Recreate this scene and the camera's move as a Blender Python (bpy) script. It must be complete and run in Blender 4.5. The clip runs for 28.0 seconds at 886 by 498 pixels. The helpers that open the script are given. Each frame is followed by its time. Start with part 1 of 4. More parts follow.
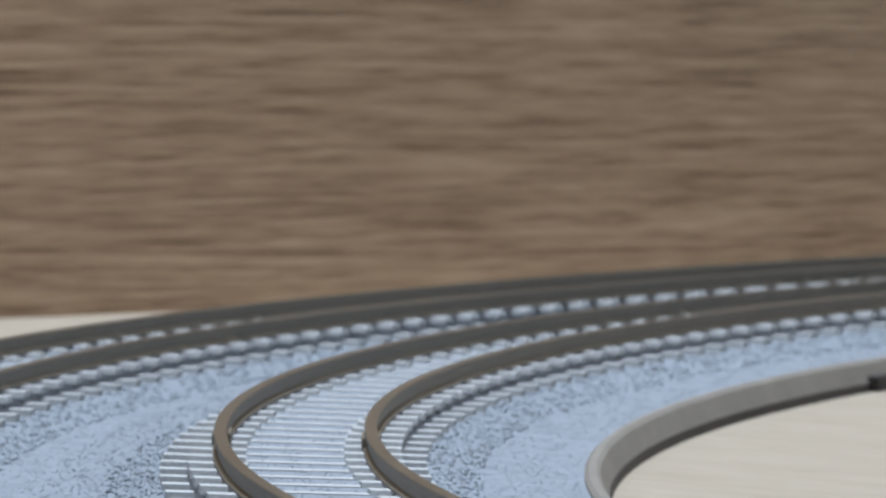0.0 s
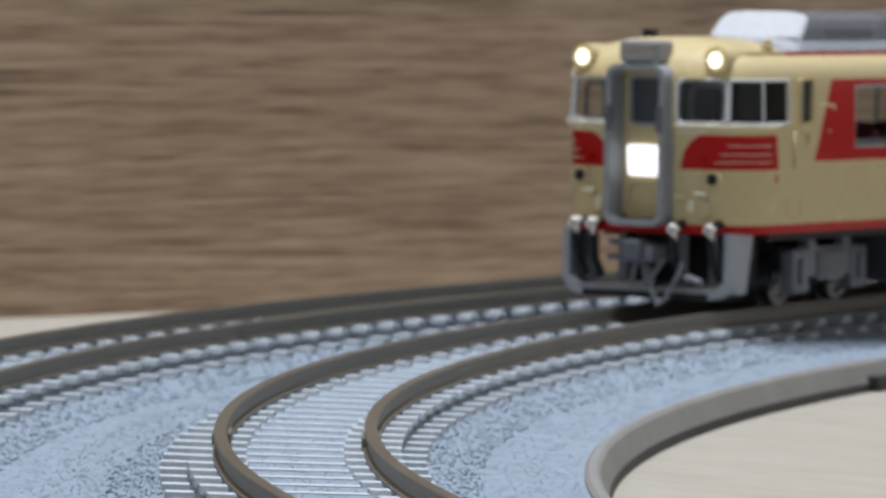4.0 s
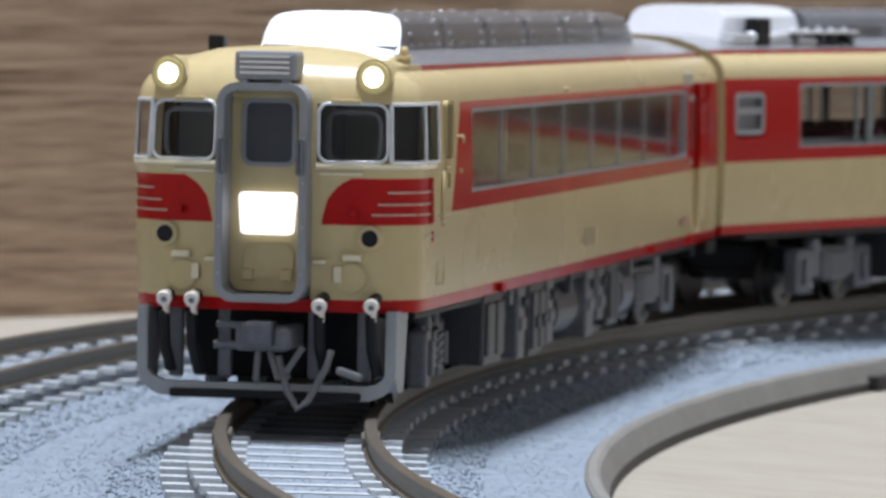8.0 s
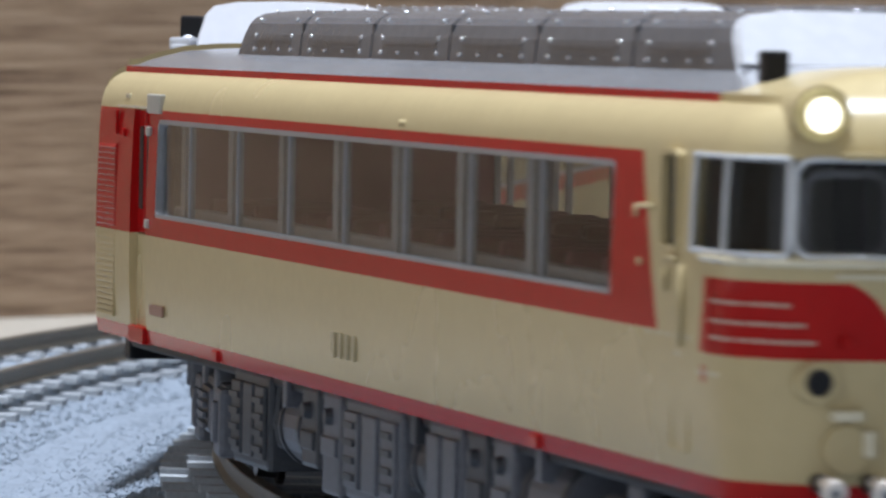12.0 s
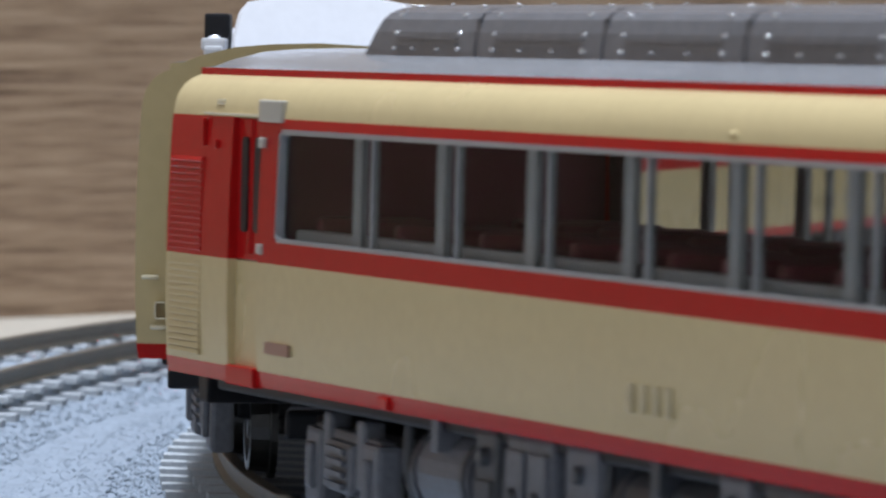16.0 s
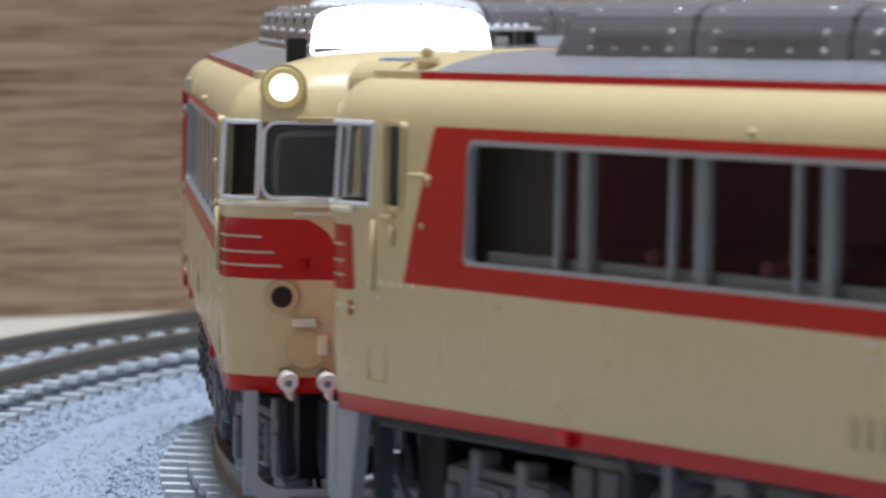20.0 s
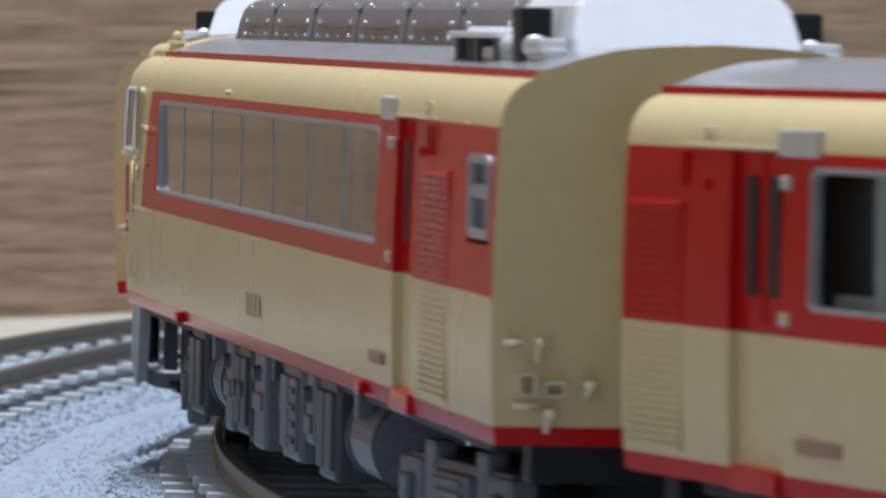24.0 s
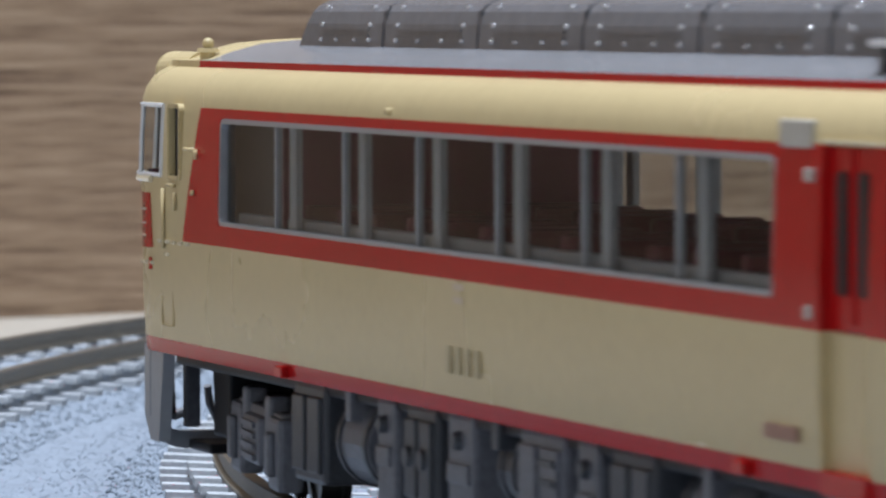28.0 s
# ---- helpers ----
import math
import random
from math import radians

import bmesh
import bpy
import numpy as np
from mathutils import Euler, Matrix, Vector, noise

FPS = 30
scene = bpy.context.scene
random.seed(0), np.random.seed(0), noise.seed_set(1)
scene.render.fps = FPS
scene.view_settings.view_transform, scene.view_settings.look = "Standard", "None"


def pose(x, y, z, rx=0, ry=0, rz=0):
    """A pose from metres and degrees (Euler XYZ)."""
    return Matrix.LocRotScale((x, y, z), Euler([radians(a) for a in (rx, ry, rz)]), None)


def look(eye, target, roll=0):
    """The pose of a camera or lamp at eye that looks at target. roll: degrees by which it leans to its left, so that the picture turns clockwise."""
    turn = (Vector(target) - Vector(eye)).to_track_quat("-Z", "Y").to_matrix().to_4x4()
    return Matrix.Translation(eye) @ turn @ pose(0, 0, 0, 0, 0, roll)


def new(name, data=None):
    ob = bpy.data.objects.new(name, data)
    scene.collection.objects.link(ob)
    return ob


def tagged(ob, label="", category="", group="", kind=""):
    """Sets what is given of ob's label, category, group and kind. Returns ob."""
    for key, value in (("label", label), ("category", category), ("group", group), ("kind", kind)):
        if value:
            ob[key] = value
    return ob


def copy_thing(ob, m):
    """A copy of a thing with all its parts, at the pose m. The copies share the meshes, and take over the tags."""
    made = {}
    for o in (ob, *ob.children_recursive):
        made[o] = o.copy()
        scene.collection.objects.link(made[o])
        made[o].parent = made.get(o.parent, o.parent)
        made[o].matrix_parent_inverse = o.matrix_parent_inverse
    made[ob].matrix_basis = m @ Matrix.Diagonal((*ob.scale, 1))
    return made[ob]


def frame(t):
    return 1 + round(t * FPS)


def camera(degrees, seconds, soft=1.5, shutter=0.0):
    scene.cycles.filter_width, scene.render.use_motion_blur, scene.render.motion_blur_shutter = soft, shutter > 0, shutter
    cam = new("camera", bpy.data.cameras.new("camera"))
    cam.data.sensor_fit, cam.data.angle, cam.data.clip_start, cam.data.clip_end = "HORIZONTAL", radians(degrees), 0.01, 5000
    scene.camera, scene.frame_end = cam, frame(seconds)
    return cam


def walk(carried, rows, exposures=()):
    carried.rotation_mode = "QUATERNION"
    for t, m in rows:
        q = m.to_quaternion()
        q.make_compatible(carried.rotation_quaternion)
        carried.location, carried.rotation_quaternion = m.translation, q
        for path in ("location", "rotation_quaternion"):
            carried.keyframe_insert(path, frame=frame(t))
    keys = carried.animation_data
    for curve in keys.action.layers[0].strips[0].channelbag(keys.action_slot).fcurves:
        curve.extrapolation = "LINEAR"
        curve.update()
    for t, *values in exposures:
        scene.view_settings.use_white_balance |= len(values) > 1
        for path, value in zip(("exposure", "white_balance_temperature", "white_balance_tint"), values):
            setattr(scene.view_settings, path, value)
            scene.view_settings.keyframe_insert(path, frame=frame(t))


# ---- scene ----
# The camera stands still on the table outside a model railway curve.
# World: centre of the curve at the origin, z = 0 at the top of the rails.
EYE = Vector((0.0, -0.54888, 0.02716))
AIM = EYE + Vector((-0.69540, 0.75775, -0.04036))
cam = camera(8.335, 28.0, soft=2.3, shutter=0.5)
cam.data.dof.use_dof = True
cam.data.dof.focus_distance = 0.345
cam.data.dof.aperture_fstop = 265
walk(cam, [(0.0, look(EYE, AIM, 0.013)), (28.0, look(EYE, AIM, 0.013))], exposures=[(0.0, -0.05, 6500, 10), (6.0, -0.05, 6500, 10), (8.5, 0.14, 6420, 12), (14.0, 0.21, 6230, 11), (28.0, 0.19, 6230, 12)])

# ---- light ----
MM = 0.001
R_IN, R_OUT = 0.3808, 0.4136
TABLE_Z = -0.0068
CANT = 1.945
WALL_TURN = -8.3
# the curve runs from ARC_0 to ARC_1 degrees, with straight track at both ends
ARC_0, ARC_1 = 64.62, 244.62
CAR_CANT = 1.06

world = bpy.data.worlds.new("room_air")
world.use_nodes = True
world.node_tree.nodes["Background"].inputs[0].default_value = (0.70, 0.84, 1.0, 1)
world.node_tree.nodes["Background"].inputs[1].default_value = 0.10
scene.world = world


def area_lamp(name, eye, target, size, watts, colour):
    data = bpy.data.lights.new(name, "AREA")
    data.shape, data.size, data.energy, data.color = "DISK", size, watts, colour
    ob = new(name, data)
    ob.matrix_world = look(eye, target)
    return ob


area_lamp("ceiling_lamp", (-0.35, -0.19, 1.93), (-0.35, -0.19, 0), 0.42, 70, (0.825, 0.895, 1.0))


# ---- materials ----
def material(name, colour, rough=0.5, metal=0.0, vary=0.06, scale=400.0, bump=0.0, bump_scale=3000.0, coat=0.0, emit=0.0, tone=None):
    """A paint, plastic or metal with two scales of colour variation, roughness wear and a fine bump."""
    m = bpy.data.materials.new(name)
    m.use_nodes = True
    n, l = m.node_tree.nodes, m.node_tree.links
    b = n["Principled BSDF"]
    b.inputs["Roughness"].default_value, b.inputs["Metallic"].default_value = rough, metal
    b.inputs["Coat Weight"].default_value = coat
    b.inputs["Coat Roughness"].default_value = 0.15
    if emit:
        b.inputs["Base Color"].default_value = (*colour, 1)
        b.inputs["Emission Color"].default_value, b.inputs["Emission Strength"].default_value = (*colour, 1), emit
        return m
    co = n.new("ShaderNodeTexCoord")
    big, fine = n.new("ShaderNodeTexNoise"), n.new("ShaderNodeTexNoise")
    big.inputs["Scale"].default_value, fine.inputs["Scale"].default_value = scale * 0.15, scale * 3
    big.inputs["Detail"].default_value = 4
    l.new(co.outputs["Object"], big.inputs["Vector"]), l.new(co.outputs["Object"], fine.inputs["Vector"])
    add = n.new("ShaderNodeMath")
    add.operation = "ADD"
    l.new(big.outputs["Fac"], add.inputs[0]), l.new(fine.outputs["Fac"], add.inputs[1])
    ramp = n.new("ShaderNodeMapRange")
    ramp.inputs["From Min"].default_value, ramp.inputs["From Max"].default_value = 0.6, 1.4
    l.new(add.outputs[0], ramp.inputs["Value"])
    mix = n.new("ShaderNodeMix")
    mix.data_type = "RGBA"
    low = tone or tuple(c * (1 - 2.2 * vary) for c in colour)
    mix.inputs["A"].default_value = (*low, 1)
    mix.inputs["B"].default_value = (*(min(1, c * (1 + vary)) for c in colour), 1)
    l.new(ramp.outputs["Result"], mix.inputs["Factor"])
    l.new(mix.outputs["Result"], b.inputs["Base Color"])
    wear = n.new("ShaderNodeMapRange")
    wear.inputs["To Min"].default_value, wear.inputs["To Max"].default_value = rough * 0.85, min(1, rough * 1.2)
    l.new(big.outputs["Fac"], wear.inputs["Value"]), l.new(wear.outputs["Result"], b.inputs["Roughness"])
    if bump:
        tex, bp = n.new("ShaderNodeTexNoise"), n.new("ShaderNodeBump")
        tex.inputs["Scale"].default_value = bump_scale
        bp.inputs["Strength"].default_value, bp.inputs["Distance"].default_value = bump, 0.0002
        l.new(co.outputs["Object"], tex.inputs["Vector"]), l.new(tex.outputs["Fac"], bp.inputs["Height"])
        l.new(bp.outputs["Normal"], b.inputs["Normal"])
    return m


def wood(name, dark, mid, light, along, across, contrast, rough, axis=0):
    """Wood grain: noise drawn out along one axis, with fine pores and broad bands."""
    m = bpy.data.materials.new(name)
    m.use_nodes = True
    n, l = m.node_tree.nodes, m.node_tree.links
    b = n["Principled BSDF"]
    b.inputs["Roughness"].default_value = rough
    co, mp = n.new("ShaderNodeTexCoord"), n.new("ShaderNodeMapping")
    sc = [across, across, across]
    sc[axis] = along
    mp.inputs["Scale"].default_value = sc
    l.new(co.outputs["Object"], mp.inputs["Vector"])
    g1, g2, g3 = (n.new("ShaderNodeTexNoise") for _ in range(3))
    g1.inputs["Scale"].default_value, g1.inputs["Detail"].default_value, g1.inputs["Distortion"].default_value = 1.0, 5, 0.35
    g2.inputs["Scale"].default_value, g2.inputs["Detail"].default_value = 3.3, 4
    g3.inputs["Scale"].default_value, g3.inputs["Detail"].default_value = 0.22, 2
    for g in (g1, g2, g3):
        l.new(mp.outputs["Vector"], g.inputs["Vector"])
    a1, a2 = n.new("ShaderNodeMath"), n.new("ShaderNodeMath")
    a1.operation, a2.operation = "MULTIPLY_ADD", "MULTIPLY_ADD"
    l.new(g2.outputs["Fac"], a1.inputs[0])
    a1.inputs[1].default_value = 0.7
    l.new(g1.outputs["Fac"], a1.inputs[2])
    l.new(g3.outputs["Fac"], a2.inputs[0])
    a2.inputs[1].default_value = 0.3
    l.new(a1.outputs[0], a2.inputs[2])
    ramp = n.new("ShaderNodeValToRGB")
    r = ramp.color_ramp
    r.elements[0].position, r.elements[0].color = 0.5 - contrast, (*dark, 1)
    r.elements[1].position, r.elements[1].color = 0.5 + contrast, (*light, 1)
    e = r.elements.new(0.5)
    e.color = (*mid, 1)
    sub = n.new("ShaderNodeMath")
    sub.operation = "SUBTRACT"
    l.new(a2.outputs[0], sub.inputs[0])
    sub.inputs[1].default_value = 0.5
    l.new(sub.outputs[0], ramp.inputs["Fac"])
    l.new(ramp.outputs["Color"], b.inputs["Base Color"])
    bp = n.new("ShaderNodeBump")
    bp.inputs["Strength"].default_value, bp.inputs["Distance"].default_value = 0.25, 0.0003
    l.new(a1.outputs[0], bp.inputs["Height"]), l.new(bp.outputs["Normal"], b.inputs["Normal"])
    return m


CREAM = material("cream_paint", (0.525, 0.423, 0.228), 0.26, vary=0.03, bump=0.015)
# Glossy fittings, paler than the body cream so the colour carries their highlights.
CREAM_GLOSS = material("cream_gloss_highlight", (0.66, 0.59, 0.41), 0.16, vary=0.03, coat=1.0)
SILVER_GLOSS = material("silver_gloss_unit", (0.74, 0.75, 0.79), 0.2, metal=0.1, vary=0.03)
RED = material("red_paint", (0.40, 0.009, 0.009), 0.17, vary=0.05, bump=0.04)
CREAM.node_tree.nodes["Principled BSDF"].inputs["Specular IOR Level"].default_value = 0.28
RED.node_tree.nodes["Principled BSDF"].inputs["Specular IOR Level"].default_value = 0.12
ROOF = material("light_grey_roof_paint", (0.25, 0.255, 0.27), 0.18, vary=0.08, bump=0.06)
GREY_ROOF = material("grey_roof_paint", (0.14, 0.145, 0.16), 0.22, vary=0.08, bump=0.06)
SILVER = material("silver_paint", (0.66, 0.67, 0.70), 0.24, metal=0.3, vary=0.05)
GUARD = material("snow_guard_grey", (0.32, 0.335, 0.355), 0.4, vary=0.06)
GREY = material("mid_grey_plastic", (0.25, 0.26, 0.275), 0.45, vary=0.06)
UNDER = material("dark_grey_plastic", (0.052, 0.056, 0.064), 0.42, vary=0.16, scale=900, bump=0.15)
UNDER_PALE = material("weathered_grey_plastic", (0.125, 0.13, 0.148), 0.42, vary=0.16, scale=900, bump=0.15)
BLACK = material("black_plastic", (0.012, 0.012, 0.014), 0.45)
BLACK.node_tree.nodes["Principled BSDF"].inputs["Specular IOR Level"].default_value = 0.2
FRAME = material("window_frame_silver", (0.33, 0.345, 0.365), 0.3, metal=0.3)
SCREEN_FRAME = material("bright_windscreen_frame", (0.66, 0.68, 0.70), 0.25, metal=0.3)
PILLAR = material("grey_pillar_plastic", (0.29, 0.30, 0.315), 0.4)
SEAT = material("maroon_seat_plastic", (0.11, 0.010, 0.022), 0.5, vary=0.12)
INSIDE = material("maroon_inner_shell", (0.075, 0.003, 0.022), 0.6, vary=0.12)
INNER = material("interior_maroon_plastic", (0.19, 0.006, 0.052), 0.6)
CORE = material("maroon_core_plastic", (0.13, 0.004, 0.032), 0.6)
CABIN = material("dark_cab_plastic", (0.035, 0.04, 0.048), 0.5)
BULKHEAD = material("grey_green_cab_plastic", (0.17, 0.18, 0.165), 0.5)
WHITE_TIP = material("bare_pipe_tip", (0.78, 0.70, 0.62), 0.3, metal=0.2)
HOSE = material("grey_rubber_hose", (0.15, 0.155, 0.165), 0.6)
LAMP_ON = material("lit_headlamp", (1.0, 0.93, 0.74), emit=2.2)
LAMP_OFF = material("unlit_lamp_glass", (0.5, 0.47, 0.40), 0.12)
# The rim is no lamp: its faint emission stands for light bleeding from the lens.
RIM_ON = material("glowing_translucent_lamp_rim", (0.60, 0.50, 0.22), emit=0.16)
SIGN_ON = material("lit_sign", (0.96, 0.97, 1.0), emit=1.3)
TAIL_ON = material("lit_tail_lamp", (1.0, 0.02, 0.012), emit=48.0)
PALE_MARK = material("pale_lettering", (0.56, 0.46, 0.36), 0.4)
DARK_MARK = material("faded_grey_lettering", (0.465, 0.39, 0.235), 0.5)
RUST_MARK = material("faded_rust_plate", (0.31, 0.17, 0.12), 0.5)
STEEL = material("wheel_steel", (0.15, 0.145, 0.14), 0.35, metal=1.0)
RIVET = material("pale_rivet_metal", (0.66, 0.67, 0.69), 0.2, metal=0.9)
RAIL_SIDE = material("brown_rail_side", (0.16, 0.14, 0.108), 0.5, metal=0.1, vary=0.10, scale=700)
RAIL_TOP = material("bright_rail_head", (0.18, 0.157, 0.125), 0.34, metal=0.6, vary=0.10)
TIE = material("concrete_tie", (0.415, 0.44, 0.462), 0.85, vary=0.12, scale=900, bump=0.2)
TIE.node_tree.nodes["Principled BSDF"].inputs["Specular IOR Level"].default_value = 0.15
KERB = material("grey_kerb_plastic", (0.205, 0.195, 0.178), 0.7, vary=0.12, scale=1600, bump=0.5)
BASE_DARK = material("dark_base_plastic", (0.02, 0.018, 0.018), 0.6)
STONE = material("grey_ballast_stone", (0.245, 0.287, 0.335), 0.7, vary=0.10, scale=2200, bump=0.3, bump_scale=5000)
BED = material("ballast_bed_plastic", (0.24, 0.28, 0.33), 0.75, vary=0.16, scale=3000, bump=0.12, bump_scale=2600)
OFF_WHITE = material("off_white_wall_paint", (0.61, 0.60, 0.58), 0.8, vary=0.03, scale=20)
BROWN_WOOD = wood("brown_wood_board", (0.15, 0.092, 0.058), (0.355, 0.245, 0.158), (0.46, 0.338, 0.232), 48, 1700, 0.22, 0.5, axis=1)
PALE_WOOD = wood("pale_wood_top", (0.285, 0.250, 0.20), (0.345, 0.31, 0.255), (0.39, 0.358, 0.305), 70, 620, 0.34, 0.5, axis=0)

for _m in (STONE, BED):
    _m.node_tree.nodes["Principled BSDF"].inputs["Specular IOR Level"].default_value = 0.15

# every grain of ballast has its own shade
_b = STONE.node_tree.nodes["Principled BSDF"]
_geo, _mr, _mul = STONE.node_tree.nodes.new("ShaderNodeNewGeometry"), STONE.node_tree.nodes.new("ShaderNodeMapRange"), STONE.node_tree.nodes.new("ShaderNodeVectorMath")
_mr.inputs["To Min"].default_value, _mr.inputs["To Max"].default_value = 0.90, 1.15
_mul.operation = "MULTIPLY"
_from = _b.inputs["Base Color"].links[0].from_socket
STONE.node_tree.links.new(_geo.outputs["Random Per Island"], _mr.inputs["Value"])
STONE.node_tree.links.new(_from, _mul.inputs[0]), STONE.node_tree.links.new(_mr.outputs["Result"], _mul.inputs[1])
STONE.node_tree.links.new(_mul.outputs["Vector"], _b.inputs["Base Color"])

GLASS = bpy.data.materials.new("clear_plastic_glass")
GLASS.use_nodes = True
_n, _l = GLASS.node_tree.nodes, GLASS.node_tree.links
_n.remove(_n["Principled BSDF"])
_t, _g, _f, _p, _m = _n.new("ShaderNodeBsdfTransparent"), _n.new("ShaderNodeBsdfGlossy"), _n.new("ShaderNodeLayerWeight"), _n.new("ShaderNodeMath"), _n.new("ShaderNodeMixShader")
_t.inputs["Color"].default_value = (0.90, 0.91, 0.91, 1)
_g.inputs["Roughness"].default_value = 0.08
_p.operation, _p.inputs[1].default_value = "POWER", 13.0
_k = _n.new("ShaderNodeMath")
_k.operation, _k.inputs[1].default_value, _k.inputs[2].default_value = "MULTIPLY_ADD", 6.0, 0.006
_l.new(_f.outputs["Facing"], _p.inputs[0]), _l.new(_p.outputs[0], _k.inputs[0]), _l.new(_k.outputs[0], _m.inputs[0])
_l.new(_t.outputs[0], _m.inputs[1]), _l.new(_g.outputs[0], _m.inputs[2])
_l.new(_m.outputs[0], _n["Material Output"].inputs["Surface"])

# the cab's panes mirror more of the room
CAB_GLASS = GLASS.copy()
CAB_GLASS.name = "tinted_cab_glass"
for _node in CAB_GLASS.node_tree.nodes:
    if _node.type == "MATH" and _node.operation == "MULTIPLY_ADD":
        _node.inputs[1].default_value, _node.inputs[2].default_value = 0.8, 0.035


# ---- mesh helpers (millimetres in, metres out) ----
def part(name, bm, mat, parent=None, label="", at=None, smooth=False, raw=False):
    me = bpy.data.meshes.new(name)
    if not raw:
        bmesh.ops.scale(bm, vec=(MM, MM, MM), verts=bm.verts)
    bm.to_mesh(me)
    bm.free()
    for one in (mat if isinstance(mat, (list, tuple)) else [mat]):
        me.materials.append(one)
    if smooth:
        me.polygons.foreach_set("use_smooth", [True] * len(me.polygons))
    ob = new(name, me)
    if parent:
        ob.parent = parent
    if at is not None:
        ob.matrix_basis = at
    if label:
        ob["label"] = label
    return ob


def again(ob, at, parent=None):
    """Another part on the same mesh."""
    o = new(ob.name.split(".")[0], ob.data)
    o.parent = parent or ob.parent
    o.matrix_basis = at
    if "label" in ob:
        o["label"] = ob["label"]
    return o


def mm_pose(x, y, z, rx=0, ry=0, rz=0):
    return pose(x * MM, y * MM, z * MM, rx, ry, rz)


def add_box(bm, x0, x1, y0, y1, z0, z1, bevel=0.0, m=None):
    vs = bmesh.ops.create_cube(bm, size=1)["verts"]
    t = Matrix.Translation(((x0 + x1) / 2, (y0 + y1) / 2, (z0 + z1) / 2)) @ Matrix.Diagonal((abs(x1 - x0), abs(y1 - y0), abs(z1 - z0), 1))
    bmesh.ops.transform(bm, matrix=(m @ t) if m else t, verts=vs)
    if bevel:
        es = list({e for v in vs for e in v.link_edges})
        bmesh.ops.bevel(bm, geom=es, offset=bevel, segments=2, affect="EDGES", profile=0.6)
    return vs


def box(x0, x1, y0, y1, z0, z1, bevel=0.0, m=None):
    bm = bmesh.new()
    add_box(bm, x0, x1, y0, y1, z0, z1, bevel, m)
    return bm


def add_rod(bm, a, b, r0, r1=None, seg=12):
    a, b = Vector(a), Vector(b)
    d = b - a
    vs = bmesh.ops.create_cone(bm, cap_ends=True, segments=seg, radius1=r0, radius2=r0 if r1 is None else r1, depth=d.length)["verts"]
    bmesh.ops.transform(bm, matrix=Matrix.Translation((a + b) / 2) @ d.to_track_quat("Z", "Y").to_matrix().to_4x4(), verts=vs)
    return vs


def rod(a, b, r0, r1=None, seg=12):
    bm = bmesh.new()
    add_rod(bm, a, b, r0, r1, seg)
    return bm


def tube(points, r, seg=8):
    """A bent hose or wire through points."""
    bm = bmesh.new()
    pts = [Vector(p) for p in points]
    rings = []
    for i, p in enumerate(pts):
        d = (pts[min(i + 1, len(pts) - 1)] - pts[max(i - 1, 0)]).normalized()
        q = d.to_track_quat("Z", "Y").to_matrix()
        rings.append([bm.verts.new(p + q @ Vector((r * math.cos(2 * math.pi * k / seg), r * math.sin(2 * math.pi * k / seg), 0))) for k in range(seg)])
    for a, b in zip(rings, rings[1:]):
        for k in range(seg):
            bm.faces.new((a[k], a[(k + 1) % seg], b[(k + 1) % seg], b[k]))
    bm.faces.new(rings[0][::-1]), bm.faces.new(rings[-1])
    return bm


def rounded(w, h, r, seg=4):
    """Points of a rounded rectangle round 0, 0, against the clock."""
    out = []
    for cx, cy, a0 in ((w / 2 - r, h / 2 - r, 0), (-w / 2 + r, h / 2 - r, 90), (-w / 2 + r, -h / 2 + r, 180), (w / 2 - r, -h / 2 + r, 270)):
        for k in range(seg + 1):
            a = radians(a0 + 90 * k / seg)
            out.append((cx + r * math.cos(a), cy + r * math.sin(a)))
    return out


def frame_ring(w, h, r, rim, depth, seg=4):
    """A rounded window frame in the x-z plane, from y = 0 to y = depth."""
    bm = bmesh.new()
    outer, inner = rounded(w, h, r, seg), rounded(w - 2 * rim, h - 2 * rim, max(r - rim, 0.05), seg)
    loops = [[bm.verts.new((x, y, z)) for x, z in pts] for pts, y in ((outer, 0), (outer, depth), (inner, depth), (inner, 0))]
    n = len(outer)
    for a, b in zip(loops, loops[1:] + loops[:1]):
        for k in range(n):
            bm.faces.new((a[k], a[(k + 1) % n], b[(k + 1) % n], b[k]))
    bmesh.ops.recalc_face_normals(bm, faces=bm.faces)
    return bm


def slab(pts, y0, y1):
    """An outline in the x-z plane, from y0 to y1."""
    bm = bmesh.new()
    a, b = [bm.verts.new((x, y0, z)) for x, z in pts], [bm.verts.new((x, y1, z)) for x, z in pts]
    bm.faces.new(a), bm.faces.new(b[::-1])
    n = len(pts)
    for k in range(n):
        bm.faces.new((a[k], b[k], b[(k + 1) % n], a[(k + 1) % n]))
    bmesh.ops.recalc_face_normals(bm, faces=bm.faces)
    return bm


def on_track(u, out=0.0):
    """A place on the inner track's line: u in degrees of its arc, out in metres away from the centre, and the heading there."""
    a = radians(min(max(u, ARC_0), ARC_1))
    more = radians(u) - a
    x, y = (R_IN + out) * math.cos(a) - more * R_IN * math.sin(a), (R_IN + out) * math.sin(a) + more * R_IN * math.cos(a)
    return Vector((x, y, 0)), math.degrees(a)


STATIONS = [ARC_0 - 130] + [ARC_0 + k for k in range(int(ARC_1 - ARC_0) + 1)] + [ARC_1 + 130]


